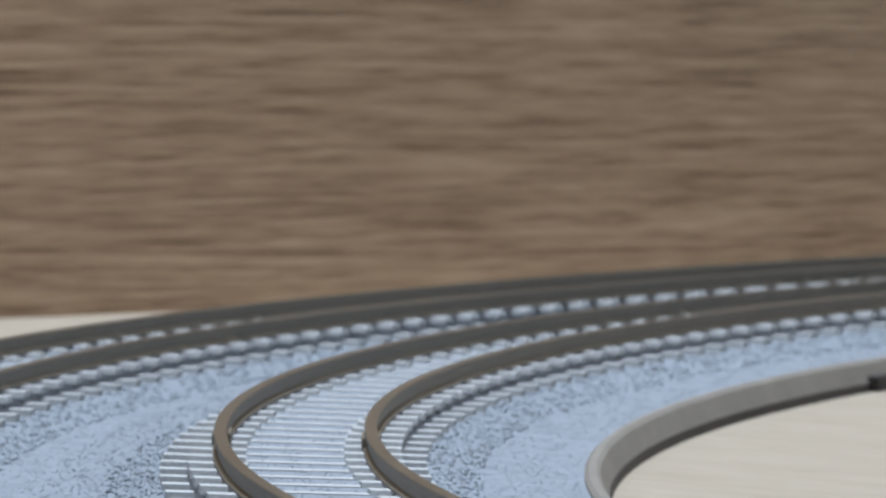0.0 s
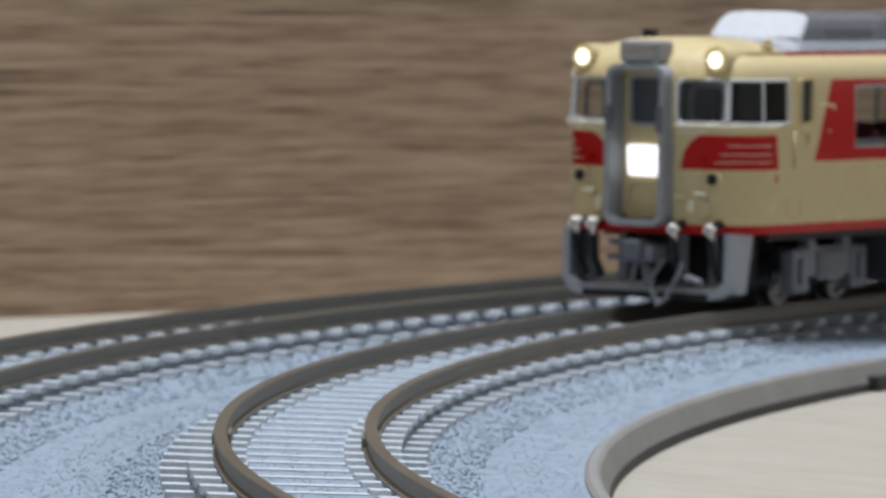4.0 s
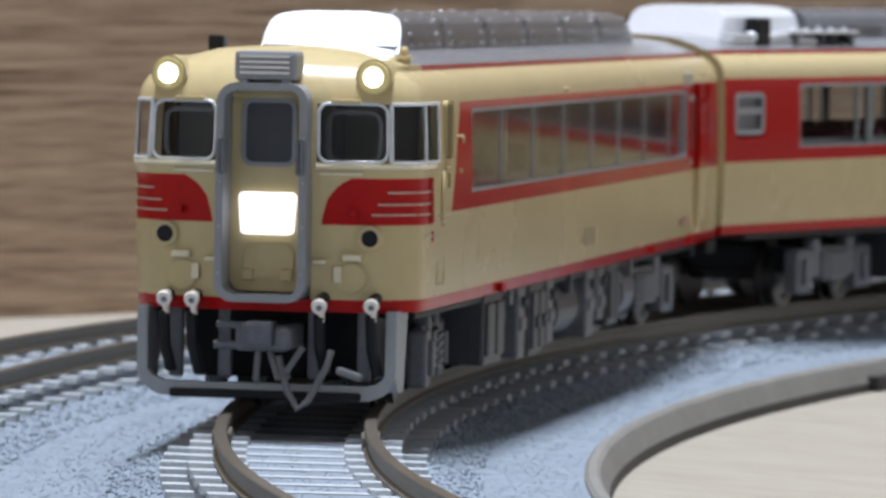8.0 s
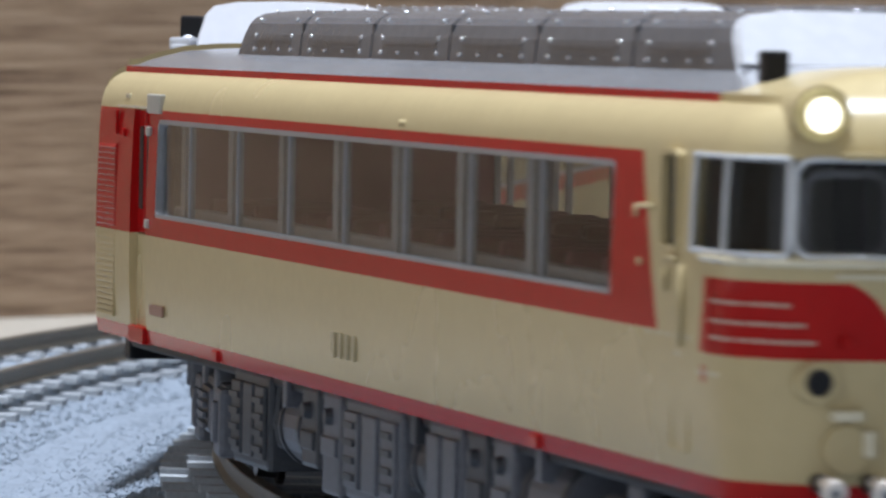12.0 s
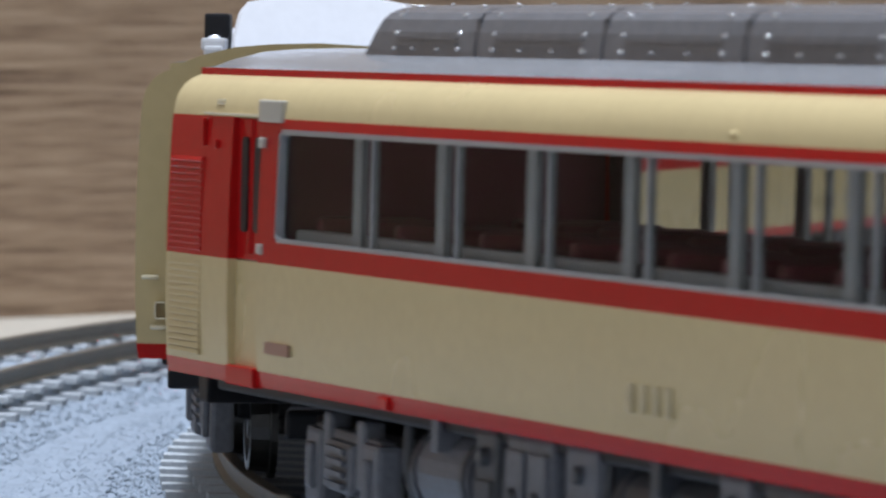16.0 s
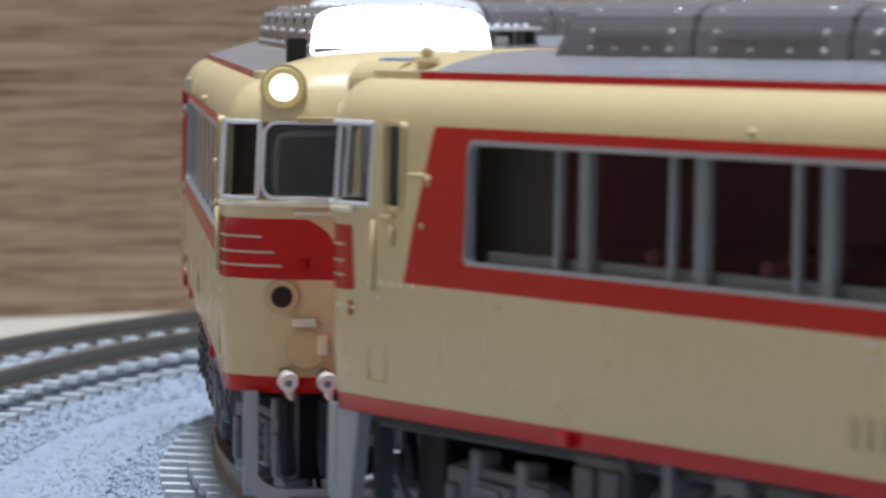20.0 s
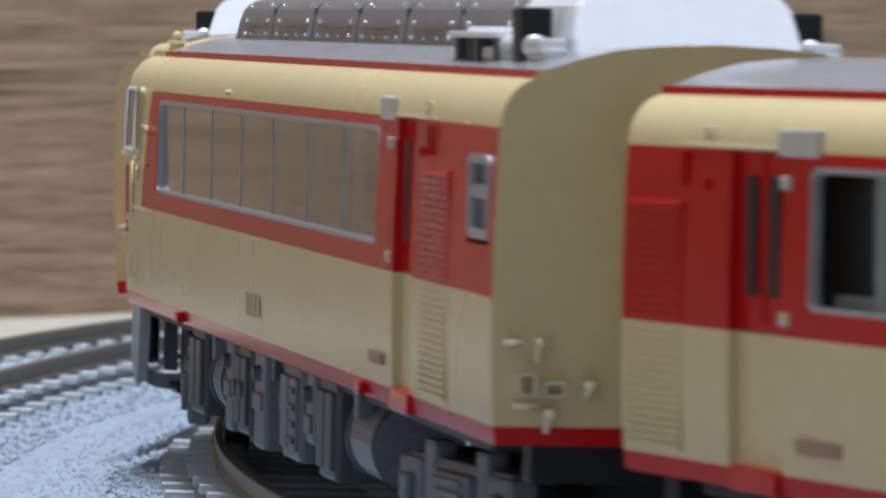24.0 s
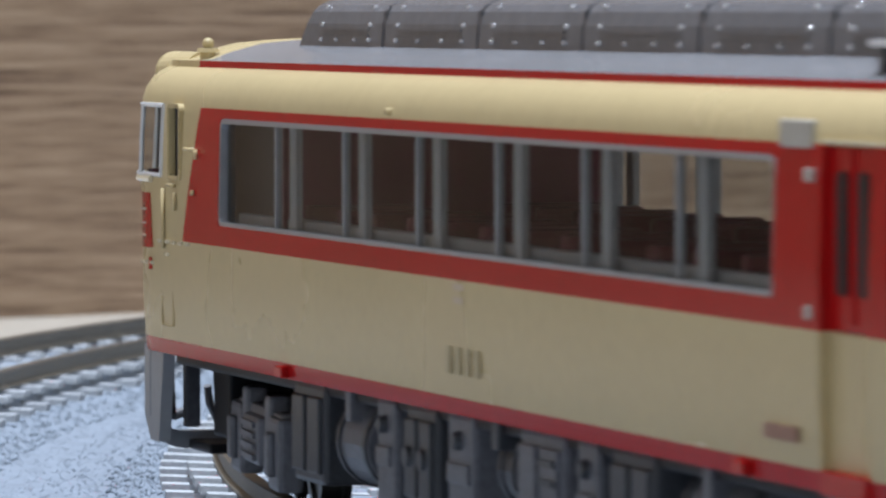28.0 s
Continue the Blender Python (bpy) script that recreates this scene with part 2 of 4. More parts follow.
def ring_sweep(profile, fine=1):
    """A closed profile of (radius, z) in metres, swept along the whole track."""
    bm = bmesh.new()
    rows = []
    for u in STATIONS if fine == 1 else [STATIONS[0]] + [ARC_0 + k / fine for k in range(int((ARC_1 - ARC_0) * fine) + 1)] + [STATIONS[-1]]:
        rows.append([])
        for r, z in profile:
            p, _ = on_track(u, r - R_IN)
            rows[-1].append(bm.verts.new((p.x, p.y, z)))
    n = len(profile)
    for p, q in zip(rows, rows[1:]):
        for k in range(n):
            bm.faces.new((p[k], q[k], q[(k + 1) % n], p[(k + 1) % n]))
    bm.faces.new(rows[0]), bm.faces.new(rows[-1][::-1])
    bmesh.ops.recalc_face_normals(bm, faces=bm.faces)
    return bm


# ---- the room and the table ----
room = Matrix.Rotation(radians(WALL_TURN), 4, "Z")
wall_at = Vector((-0.4870, -0.0775, 0))


def plank_wall(name, x0, x1, y0, y1, z0, z1, mat, label):
    ob = part(name, box(x0 * 1000, x1 * 1000, y0 * 1000, y1 * 1000, z0 * 1000, z1 * 1000), mat)
    ob.matrix_world = Matrix.Translation(wall_at) @ room
    return tagged(ob, label, "wall", kind="structure")


plank_wall("wall_board", -0.03, 0, -1.6, 1.6, TABLE_Z, 0.42, BROWN_WOOD, "brown wood-grain board standing behind the track")
# Unseen walls and ceiling, added to close the room and bounce the lamp's light.
plank_wall("wall_west", -1.05, -1.0, -1.65, 1.65, TABLE_Z, 2.0, OFF_WHITE, "unseen plain off-white wall added to close the room")
plank_wall("wall_south", -1.0, 2.6, -1.65, -1.6, TABLE_Z, 2.0, OFF_WHITE, "unseen plain off-white wall added to close the room")
plank_wall("wall_north", -1.0, 2.6, 1.6, 1.65, TABLE_Z, 2.0, OFF_WHITE, "unseen plain off-white wall added to close the room")
plank_wall("wall_east", 2.6, 2.65, -1.65, 1.65, TABLE_Z, 2.0, OFF_WHITE, "unseen plain off-white wall added to close the room")
ceiling = plank_wall("ceiling", -1.05, 2.65, -1.65, 1.65, 2.0, 2.05, OFF_WHITE, "unseen plain off-white ceiling added to close the room")
ceiling["category"] = "ceiling"
floor = part("floor", box(-1100, 2700, -1700, 1700, -40, TABLE_Z * 1000), PALE_WOOD)
floor.matrix_world = Matrix.Translation(wall_at) @ room
tagged(floor, "pale wood top with a fine straight grain", "table top", kind="structure")

# ---- the double track: bed, kerbs, rails ----
def lift(r):
    """How much the cant raises the bed at a radius."""
    c = R_IN if r < (R_IN + R_OUT) / 2 else R_OUT
    return max(-0.009, min(0.009, r - c)) * math.sin(radians(CANT))


BED_ROWS = [(0.3616, -6.8), (0.3616, -4.2), (0.3690, -4.0), (0.3722, -2.95), (0.3756, -2.8), (0.3762, -1.86), (0.3854, -1.86), (0.3860, -2.8), (0.3897, -2.95), (0.3922, -3.8),
            (0.3972, -3.9), (0.4025, -3.8), (0.4050, -2.95), (0.4084, -2.8), (0.4090, -1.86), (0.4182, -1.86), (0.4188, -2.8), (0.4222, -2.95), (0.4250, -4.0), (0.4330, -4.2), (0.4330, -6.8)]
bed = part("track_bed", ring_sweep([(r, z * MM + lift(r)) for r, z in BED_ROWS]), BED, raw=True)
tagged(bed, "grey-blue moulded ballast bed of a double model track", "track bed", kind="structure")


def bed_height(r):
    for (r0, z0), (r1, z1) in zip(BED_ROWS[1:-1], BED_ROWS[2:-1]):
        if r0 <= r <= r1:
            return (z0 + (z1 - z0) * (r - r0) / (r1 - r0)) * MM + lift(r)
    return -0.0043


for r0, r1, label in ((0.3605, 0.3616, "inner"), (0.4330, 0.4341, "outer")):
    low = (r0 - 0.0006, r1) if label == "inner" else (r0, r1 + 0.0006)
    part("kerb", ring_sweep([(low[0], -6.0 * MM), (r0, -4.3 * MM), (r0 + 0.0003, -4.05 * MM), (r1 - 0.0003, -4.05 * MM), (r1, -4.3 * MM), (low[1], -6.0 * MM)]), KERB, bed, "grey kerb strip along the %s edge" % label, raw=True)
    # The dark strip is the base and also stands for the kerb's contact shadow.
    part("base_shadow_strip", ring_sweep([(low[0] - 0.0001, -6.8 * MM), (low[0] - 0.0001, -6.0 * MM), (low[1] + 0.0001, -6.0 * MM), (low[1] + 0.0001, -6.8 * MM)]), BASE_DARK, bed, "dark base under the kerb, contact shadow painted in", raw=True)

RAIL = [(-0.5, -1.5), (-0.5, -1.3), (-0.22, -1.1), (-0.22, -0.55), (-0.42, -0.4), (-0.42, -0.06), (-0.34, 0), (0.34, 0), (0.42, -0.06), (0.42, -0.4), (0.22, -0.55), (0.22, -1.1), (0.5, -1.3), (0.5, -1.5)]
for c in (R_IN, R_OUT):
    for side in (-1, 1):
        r = c + side * 0.0049
        dz = side * 0.0049 * math.sin(radians(CANT))
        bm = ring_sweep([(r + x * MM, z * MM + dz) for x, z in RAIL], 2)
        for f in bm.faces:
            f.material_index = 1 if f.normal.z > 0.6 and f.calc_center_median().z > dz - 0.0002 else 0
        part("rail", bm, [RAIL_SIDE, RAIL_TOP], bed, "brown-sided rail with a worn bright head", raw=True, smooth=False)

joiner_bm = box(-0.62, 0.62, -3.0, 3.0, -1.45, -0.62, 0.15)
joiner = part("rail_joiner", joiner_bm, RAIL_SIDE, bed, "metal rail joiner clipped over the rail foot")
first = True
for c in (R_IN, R_OUT):
    for side in (-1, 1):
        for deg in (223.2, 133.2):
            r = c + side * 0.0049
            m = Matrix.Rotation(radians(deg), 4, "Z") @ pose(r, 0, side * 0.0049 * math.sin(radians(CANT)))
            if first:
                joiner.matrix_basis, first = m, False
            else:
                again(joiner, m)
clip_bm = box(-1.3, 0.6, -2.6, 2.6, -6.7, -5.4, 0.2)
kerb_clip = part("kerb_clip", clip_bm, BASE_DARK, bed, "dark clip at a joint of the kerb", at=Matrix.Rotation(radians(199.9), 4, "Z") @ pose(0.3603, 0, 0))

# ---- the train: body shells, in millimetres, cab or front end at +x ----
HALF, SIDE = 71.9, 10.1
# height, half width, setback of the cab's front
ROWS = [(6.9, 9.85, 0.75), (7.75, 9.95, 0.7), (10.5, 10.08, 0.6), (12.8, 10.1, 0.55), (13.42, 10.1, 0.55), (14.55, 10.1, 0.5), (15.3, 10.1, 0.47), (15.65, 10.1, 0.43), (15.95, 10.1, 0.4), (17.0, 10.06, 0.03), (19.6, 9.98, 0.2), (20.33, 9.94, 0.28), (20.94, 9.89, 0.34), (21.4, 9.83, 0.42),
        (22.0, 9.66, 0.66), (22.55, 9.3, 1.02), (22.85, 8.95, 1.26), (23.0, 8.65, 1.39), (23.12, 8.35, 1.5), (23.5, 8.33, 1.9), (23.56, 7.6, 1.97), (23.95, 6.6, 2.48), (24.45, 4.7, 3.35), (24.65, 2.6, 4.4), (24.75, 0.02, 6.2)]
# plan of the cab's nose: x, share of the half width
NOSE = [(62.6, 1.0), (64.6, 0.992), (66.1, 0.965), (66.95, 0.905), (67.55, 0.83), (68.0, 0.72), (68.35, 0.62), (68.75, 0.37), (68.95, 0.31), (69.1, 0.2), (69.2, 0.0)]


def nose_x(f):
    f = abs(f)
    for (x0, f0), (x1, f1) in zip(NOSE, NOSE[1:]):
        if f1 <= f <= f0:
            return x0 + (x1 - x0) * (f0 - f) / (f0 - f1)
    return NOSE[0][0]


def inner_edge(z):
    """The edge of the red field and of the windscreen towards the gangway, as a share of the half width."""
    if z <= 12.8:
        return 0.37
    if z <= 15.95:
        return 0.37 + 0.05 * (z - 12.8) / 3.15 + 0.15 * ((z - 12.8) / 3.15) ** 4
    return 0.345


def row_at(z):
    for (z0, w0, b0), (z1, w1, b1) in zip(ROWS, ROWS[1:]):
        if z0 <= z <= z1:
            t = (z - z0) / (z1 - z0)
            return w0 + (w1 - w0) * t, b0 + (b1 - b0) * t
    return ROWS[-1][1:]


def nose_point(f, z, out=0.0):
    """A point on the cab's nose at a share of the half width (signed) and a height."""
    w, back = row_at(z)
    x = nose_x(f)
    x -= back * min(1.0, (x - 60.0) / 9.2)
    if z < 17.0:
        x -= 0.75 * math.exp(-((abs(f) - 0.93) / 0.08) ** 2) * min(1.0, (17.0 - z) / 1.2)
    d = Vector((1, 0, 0)) if abs(f) < 0.75 else Vector((0.6, math.copysign(0.8, f), 0))
    return Vector((x, f * w, z)) + d * out


WINDOWS = {"front": (-53.4, 47.3), "back": (-39.4, 47.3), "middle": (-53.2, 58.4)}


def shell(kind):
    cab = kind != "middle"
    w0, w1 = WINDOWS[kind]
    holes = [(w0, w1, 14.55, 20.33)]
    if kind == "front":
        stations = [-HALF, -61.0, -56.0, w0, -30, -5, 20, w1, "slant", 55.3, 57.6, 59.4]
        holes.append((-61.0, -56.0, 7.75, 20.94))
    elif kind == "back":
        stations = [-HALF, -70.4, -65.2, -50.2, -44.8, w0, -10, 20, w1, "slant", 55.3, 57.6, 59.4]
        holes += [(-70.4, -65.2, 15.65, 19.6), (-50.2, -44.8, 7.75, 20.94)]
    else:
        stations = [-HALF, -61.0, -56.0, w0, -30, -5, 20, w1, 65.0, 70.0, HALF]
        holes += [(65.0, 70.0, 15.65, 19.6), (-61.0, -56.0, 7.75, 20.94)]
    if cab:
        holes += [(55.3, 57.6, 17.0, 20.94), (59.4, 66.0, 17.0, 20.94)]
    bm = bmesh.new()

    def slant(z):
        return 54.9 - 3.3 * min(1, max(0, (z - 13.42) / 7.52))

    cols = [(s, -1.0, 0) for s in stations]
    if cab:
        cols += [(x, -f, 1) for x, f in NOSE] + [(x, f, 1) for x, f in NOSE[-2::-1]]
    else:
        cols += [(HALF, f, 2) for f in (-0.5, 0, 0.5)]
    cols += [(s, 1.0, 0) for s in stations[::-1]] + [(-HALF, f, 2) for f in (0.5, 0, -0.5)]
    n = len(cols)
    grid = []
    for z, w, back in ROWS:
        row = []
        for x, f, nose in cols:
            if x == "slant":
                x = slant(z)
            if nose == 1:
                if abs(f) == 0.37:
                    f = math.copysign(inner_edge(z), f)
                p = nose_point(f, z)
                row.append(bm.verts.new(p))
            else:
                row.append(bm.verts.new((x, f * w, z)))
        grid.append(row)
    for i in range(len(ROWS) - 1):
        zm = (ROWS[i][0] + ROWS[i + 1][0]) / 2
        for j in range(n):
            (xa, f0, na), (xb, f1, nb) = cols[j], cols[(j + 1) % n]
            q = (grid[i][j], grid[i][(j + 1) % n], grid[i + 1][(j + 1) % n], grid[i + 1][j])
            c = sum((v.co for v in q), Vector()) / 4
            on_side = abs(f0) > 0.98 and abs(f1) > 0.98 and f0 * f1 > 0
            share = (abs(f0) + abs(f1)) / 2
            on_nose = cab and c.x > 62.6
            if (on_side or (on_nose and share > 0.9)) and any(x0 < c.x < x1 and a < zm < b for x0, x1, a, b in holes):
                continue
            if on_nose and ((17.0 < zm < 20.94 and share > 0.36) or (7.75 < zm < 21.4 and share < 0.3)):
                continue
            f = bm.faces.new(q)
            f.smooth = True
            paint = 0
            if abs(c.x) > HALF - 0.02:
                paint = 1 if zm < 7.75 else 0
            elif zm < 7.75:
                paint = 1
            elif on_side and 23.12 < zm < 23.5 and (not cab or c.x < 58.5):
                paint = 1
            elif zm > 23.5 and (not cab or c.x < 58.5):
                paint = 2
            elif 13.42 < zm < 20.94 and on_side and (not cab or c.x < slant(zm)):
                paint = 1
            elif on_nose and 12.8 < zm < 15.95 and share > 0.36:
                paint = 1
            f.material_index = paint
    bmesh.ops.remove_doubles(bm, verts=bm.verts, dist=0.03)
    bmesh.ops.recalc_face_normals(bm, faces=bm.faces)
    for e in bm.edges:
        if len(e.link_faces) == 1 or e.calc_face_angle(0) > 0.6:
            e.smooth = False
    return bm


def strip_on_nose(f0, f1, z0, z1, out, steps=8):
    """A pane or stripe that follows the nose between two shares of the half width."""
    bm = bmesh.new()
    rows = [[bm.verts.new(nose_point(f0 + (f1 - f0) * k / steps, z, out)) for k in range(steps + 1)] for z in (z0, (z0 + z1) / 2, z1)]
    for a, b in zip(rows, rows[1:]):
        for k in range(steps):
            bm.faces.new((a[k], a[k + 1], b[k + 1], b[k]))
    return bm


def end_furniture(car, x, s):
    """Handrails, jumper boxes and steps on a flat end at x, which looks to the side s."""
    for yy in (-1, 1):
        for y, z, w in ((9.2, 11.5, 0.95), (8.6, 8.7, 1.1)):
            part("end_handrail", rod((x + s * 0.6, yy * y - w / 2, z), (x + s * 0.6, yy * y + w / 2, z), 0.13), CREAM_GLOSS, car, smooth=True)
            part("rail_bracket", box(x, x + s * 0.6, yy * y - 0.12, yy * y + 0.12, z - 0.1, z + 0.1), CREAM, car)
        for y, z, r, drop in ((8.0, 11.5, 0.24, 0.9), (5.7, 9.6, 0.3, 0.55), (7.5, 8.35, 0.32, 0.85)):
            knob = rod((x, yy * y, z), (x + s * 0.75, yy * y, z), r, r * 0.75, 14)
            add_rod(knob, (x + s * 0.45, yy * y, z), (x + s * 0.35, yy * (y + 0.15), z - drop), r * 0.6, r * 0.4, 10)
            part("end_knob", knob, CREAM_GLOSS, car, "small cream fitting on the end wall", smooth=True)
        for y, z, w, h in ((8.55, 9.65, 0.8, 1.0), (7.3, 9.45, 1.0, 0.7)):
            part("end_step", frame_ring(w, h, 0.12, 0.1, 0.7), CREAM_GLOSS, car, "small cream step loop", at=mm_pose(x, yy * y, z, 0, 0, -90 * s))
    part("end_socket", rod((x, 2.2, 8.5), (x + s * 0.9, 2.2, 8.5), 0.75, 0.6, 14), CREAM_GLOSS, car)
    part("gangway_frame", frame_ring(6.3, 14.8, 1.3, 0.75, 1.5, 6), GREY, car, "grey gangway frame on the flat end", at=mm_pose(x, 0, 14.95, 0, 0, -90 * s))
    part("gangway_door", slab([(a, b + 14.95) for a, b in rounded(5.2, 13.6, 0.8)], 0, 0.35), CREAM, car, "cream door inside the gangway frame", at=mm_pose(x, 0, 0, 0, 0, -90 * s))
    part("buffer_beam", box(x - s * 2.0, x - s * 0.3, -8.2, 8.2, 5.2, 7.1, 0.2), BLACK, car)
    part("drawbar", box(x - s * 3, x + s * 5.4, -1.3, 1.3, 2.9, 4.5, 0.3), BLACK, car, "black plastic coupler")


def build_bogie(car, x, yaw):
    bog = part("bogie", box(-8.6, 8.6, -6.2, 6.2, 3.2, 5.6, 0.3), BLACK, car, at=mm_pose(x, 0, 0, 0, 0, yaw))
    for s in (-1, 1):
        bm = bmesh.new()
        for a in (-1, 1):
            add_box(bm, a * 7.1 - 1.9, a * 7.1 + 1.9, s * 7.0 - 0.7, s * 7.0 + 0.7, 1.2, 5.2, 0.3)
            add_box(bm, a * 7.1 - 0.7, a * 7.1 + 0.7, s * 7.8 - 0.2, s * 7.8 + 0.3, 2.0, 4.4, 0.2)
            add_box(bm, a * 4.2 - 0.9, a * 4.2 + 0.9, s * 7.0 - 0.6, s * 7.0 + 0.6, 2.6, 6.2, 0.25)
        add_box(bm, -8.2, 8.2, s * 6.9 - 0.5, s * 6.9 + 0.5, 3.6, 5.4, 0.3)
        add_box(bm, -3.0, 3.0, s * 7.3 - 0.5, s * 7.3 + 0.6, 2.2, 4.9, 0.3)
        for k in range(4):
            add_box(bm, -2.2, 2.2, s * 8.0 - 0.12, s * 8.0 + 0.12, 2.5 + 0.6 * k, 2.8 + 0.6 * k)
        part("side_frame", bm, UNDER_PALE, bog, "weathered grey bogie frame with axle boxes")
    for a in (-7.0, 7.0):
        part("axle", rod((0, -5.4, 0), (0, 5.4, 0), 0.6), STEEL, bog, at=mm_pose(a, 0, 2.8))
        for s in (-1, 1):
            wheel = [(3.8, 0.5), (3.8, 3.2), (4.2, 3.2), (4.25, 2.85), (5.4, 2.75), (5.4, 2.2), (5.15, 2.0), (5.15, 0.9), (5.4, 0.8), (5.4, 0.5)]
            bm = bmesh.new()
            rows = [[bm.verts.new((r * math.cos(t * math.tau / 24), s * y, r * math.sin(t * math.tau / 24))) for y, r in wheel] for t in range(24)]
            for p, q in zip(rows, rows[1:] + rows[:1]):
                for k in range(len(wheel)):
                    n = (k + 1) % len(wheel)
                    bm.faces.new((p[k], p[n], q[n], q[k]))
            bmesh.ops.recalc_face_normals(bm, faces=bm.faces)
            part("wheel", bm, STEEL, bog, "flanged steel wheel", at=mm_pose(a, 0, 2.8))
    return bog


UNDER_BOXES = {
    "front": [(36.5, 28.5, 1.6), (27.6, 23.8, 2.6), (22.6, 18.9, 1.3), (17.8, 11.2, 1.2), (10.0, 6.6, 1.8), (5.5, -6.8, 1.5), (-8.0, -12.2, 1.3), (-13.4, -17.2, 2.4), (-18.3, -24.0, 1.7), (-25.4, -34.6, 1.4)],
    "back": [(36.0, 29.6, 1.5), (28.6, 22.0, 1.5), (20.8, 17.0, 1.4), (15.6, 10.0, 1.6), (8.8, 4.0, 1.2), (2.5, -1.2, 2.3), (-2.6, -9.8, 1.5), (-11.0, -14.6, 2.8), (-16.0, -22.4, 1.4), (-24.0, -34.0, 1.6)],
    "middle": [(36.0, 27.0, 1.5), (25.6, 21.0, 2.0), (19.6, 10.4, 1.4), (8.8, 5.4, 2.6), (4.0, -7.5, 1.4), (-9.0, -13.0, 1.5), (-14.6, -20.6, 1.2), (-22.0, -25.0, 2.4), (-26.4, -34.6, 1.5)]}


def underfloor(car, kind):
    part("chassis", box(-66, 66 if kind == "middle" else 61, -8.9, 8.9, 6.2, 8.4, 0.2), BLACK, car, "black chassis plate under the floor")
    slat = None
    for k, (x1, x0, z0) in enumerate(UNDER_BOXES[kind]):
        for s in (-1, 1):
            a, b = (x0, x1) if s < 0 else (x0 + 0.4, x1 - 0.3)
            style = (k + (s < 0)) % 4
            mat = UNDER_PALE if (k * 7 + (s > 0) * 3) % 5 < 3 else UNDER
            if style == 1:
                mid, r = (z0 + 6.6) / 2, (6.6 - z0) / 2 * 0.92
                tank = part("air_tank", rod((a, s * 6.6, mid), (b, s * 6.6, mid), r, r, 20), mat, car)
                part("tank_hanger", box((a + b) / 2 - 0.5, (a + b) / 2 + 0.5, s * 4.5, s * 9.2, mid + r * 0.5, 6.9, 0.1), mat, tank)
                for e in (a + 0.6, b - 0.6):
                    part("tank_band", rod((e - 0.25, s * 6.6, mid), (e + 0.25, s * 6.6, mid), r * 1.06, r * 1.06, 20), UNDER, tank)
                continue
            case = part("underfloor_box", box(a, b, s * 3.5, s * 9.1, z0, 6.8, 0.28), mat, car)
            if b - a < 4.5:
                part("access_panel", box(a + 0.4, b - 0.4, s * 9.0, s * 9.3, 3.4, 4.4, 0.1), mat, case)
                part("filler_cap", rod(((a + b) / 2, s * 9.0, 5.5), ((a + b) / 2, s * 9.5, 5.5), 0.5, 0.4, 12), UNDER, case)
                continue
            n = 2 if b - a < 8 else 3
            for q in range(n):
                c0, w = a + (b - a) * (q + 0.12) / n, (b - a) / n * 0.76
                part("access_panel", box(c0, c0 + w, s * 9.0, s * 9.35, z0 + 0.6, 6.1, 0.12), mat, case)
                if style == 2 and q != 1:
                    for h in range(4):
                        m = mm_pose(c0 + w / 2, s * 9.4, z0 + 1.2 + h * 0.9)
                        if slat is None:
                            slat = part("grille_slat", box(-1.1, 1.1, -0.1, 0.1, -0.17, 0.17), UNDER, case, at=m)
                        else:
                            again(slat, m, case)
                if style == 3:
                    part("latch", rod((c0 + 1, s * 9.2, z0 + 2.6), (c0 + 1, s * 9.6, z0 + 2.6), 0.6, 0.5, 12), UNDER, case)
        if k % 2 == 0:
            part("pipe_run", tube([(x0 - 1.6, -8.4, 6.4), (x0 - 1.4, -8.6, 4.2), (x0 - 0.9, -8.4, 3.0), (x0, -7.8, 2.8)], 0.28), UNDER, car)


def prism(profile, xs):
    """Profile (y, z) run along x; xs: rows of (x, shift of x per mm of height, scale of y)."""
    bm = bmesh.new()
    rows = [[bm.verts.new((x + lean * (z - 24.0), y * k, z)) for y, z in profile] for x, lean, k in xs]
    n = len(profile)
    for p, q in zip(rows, rows[1:]):
        for i in range(n):
            j = (i + 1) % n
            bm.faces.new((p[i], q[i], q[j], p[j]))
    caps = (bm.faces.new(rows[0][::-1]), bm.faces.new(rows[-1]))
    bmesh.ops.recalc_face_normals(bm, faces=bm.faces)
    return bm, caps


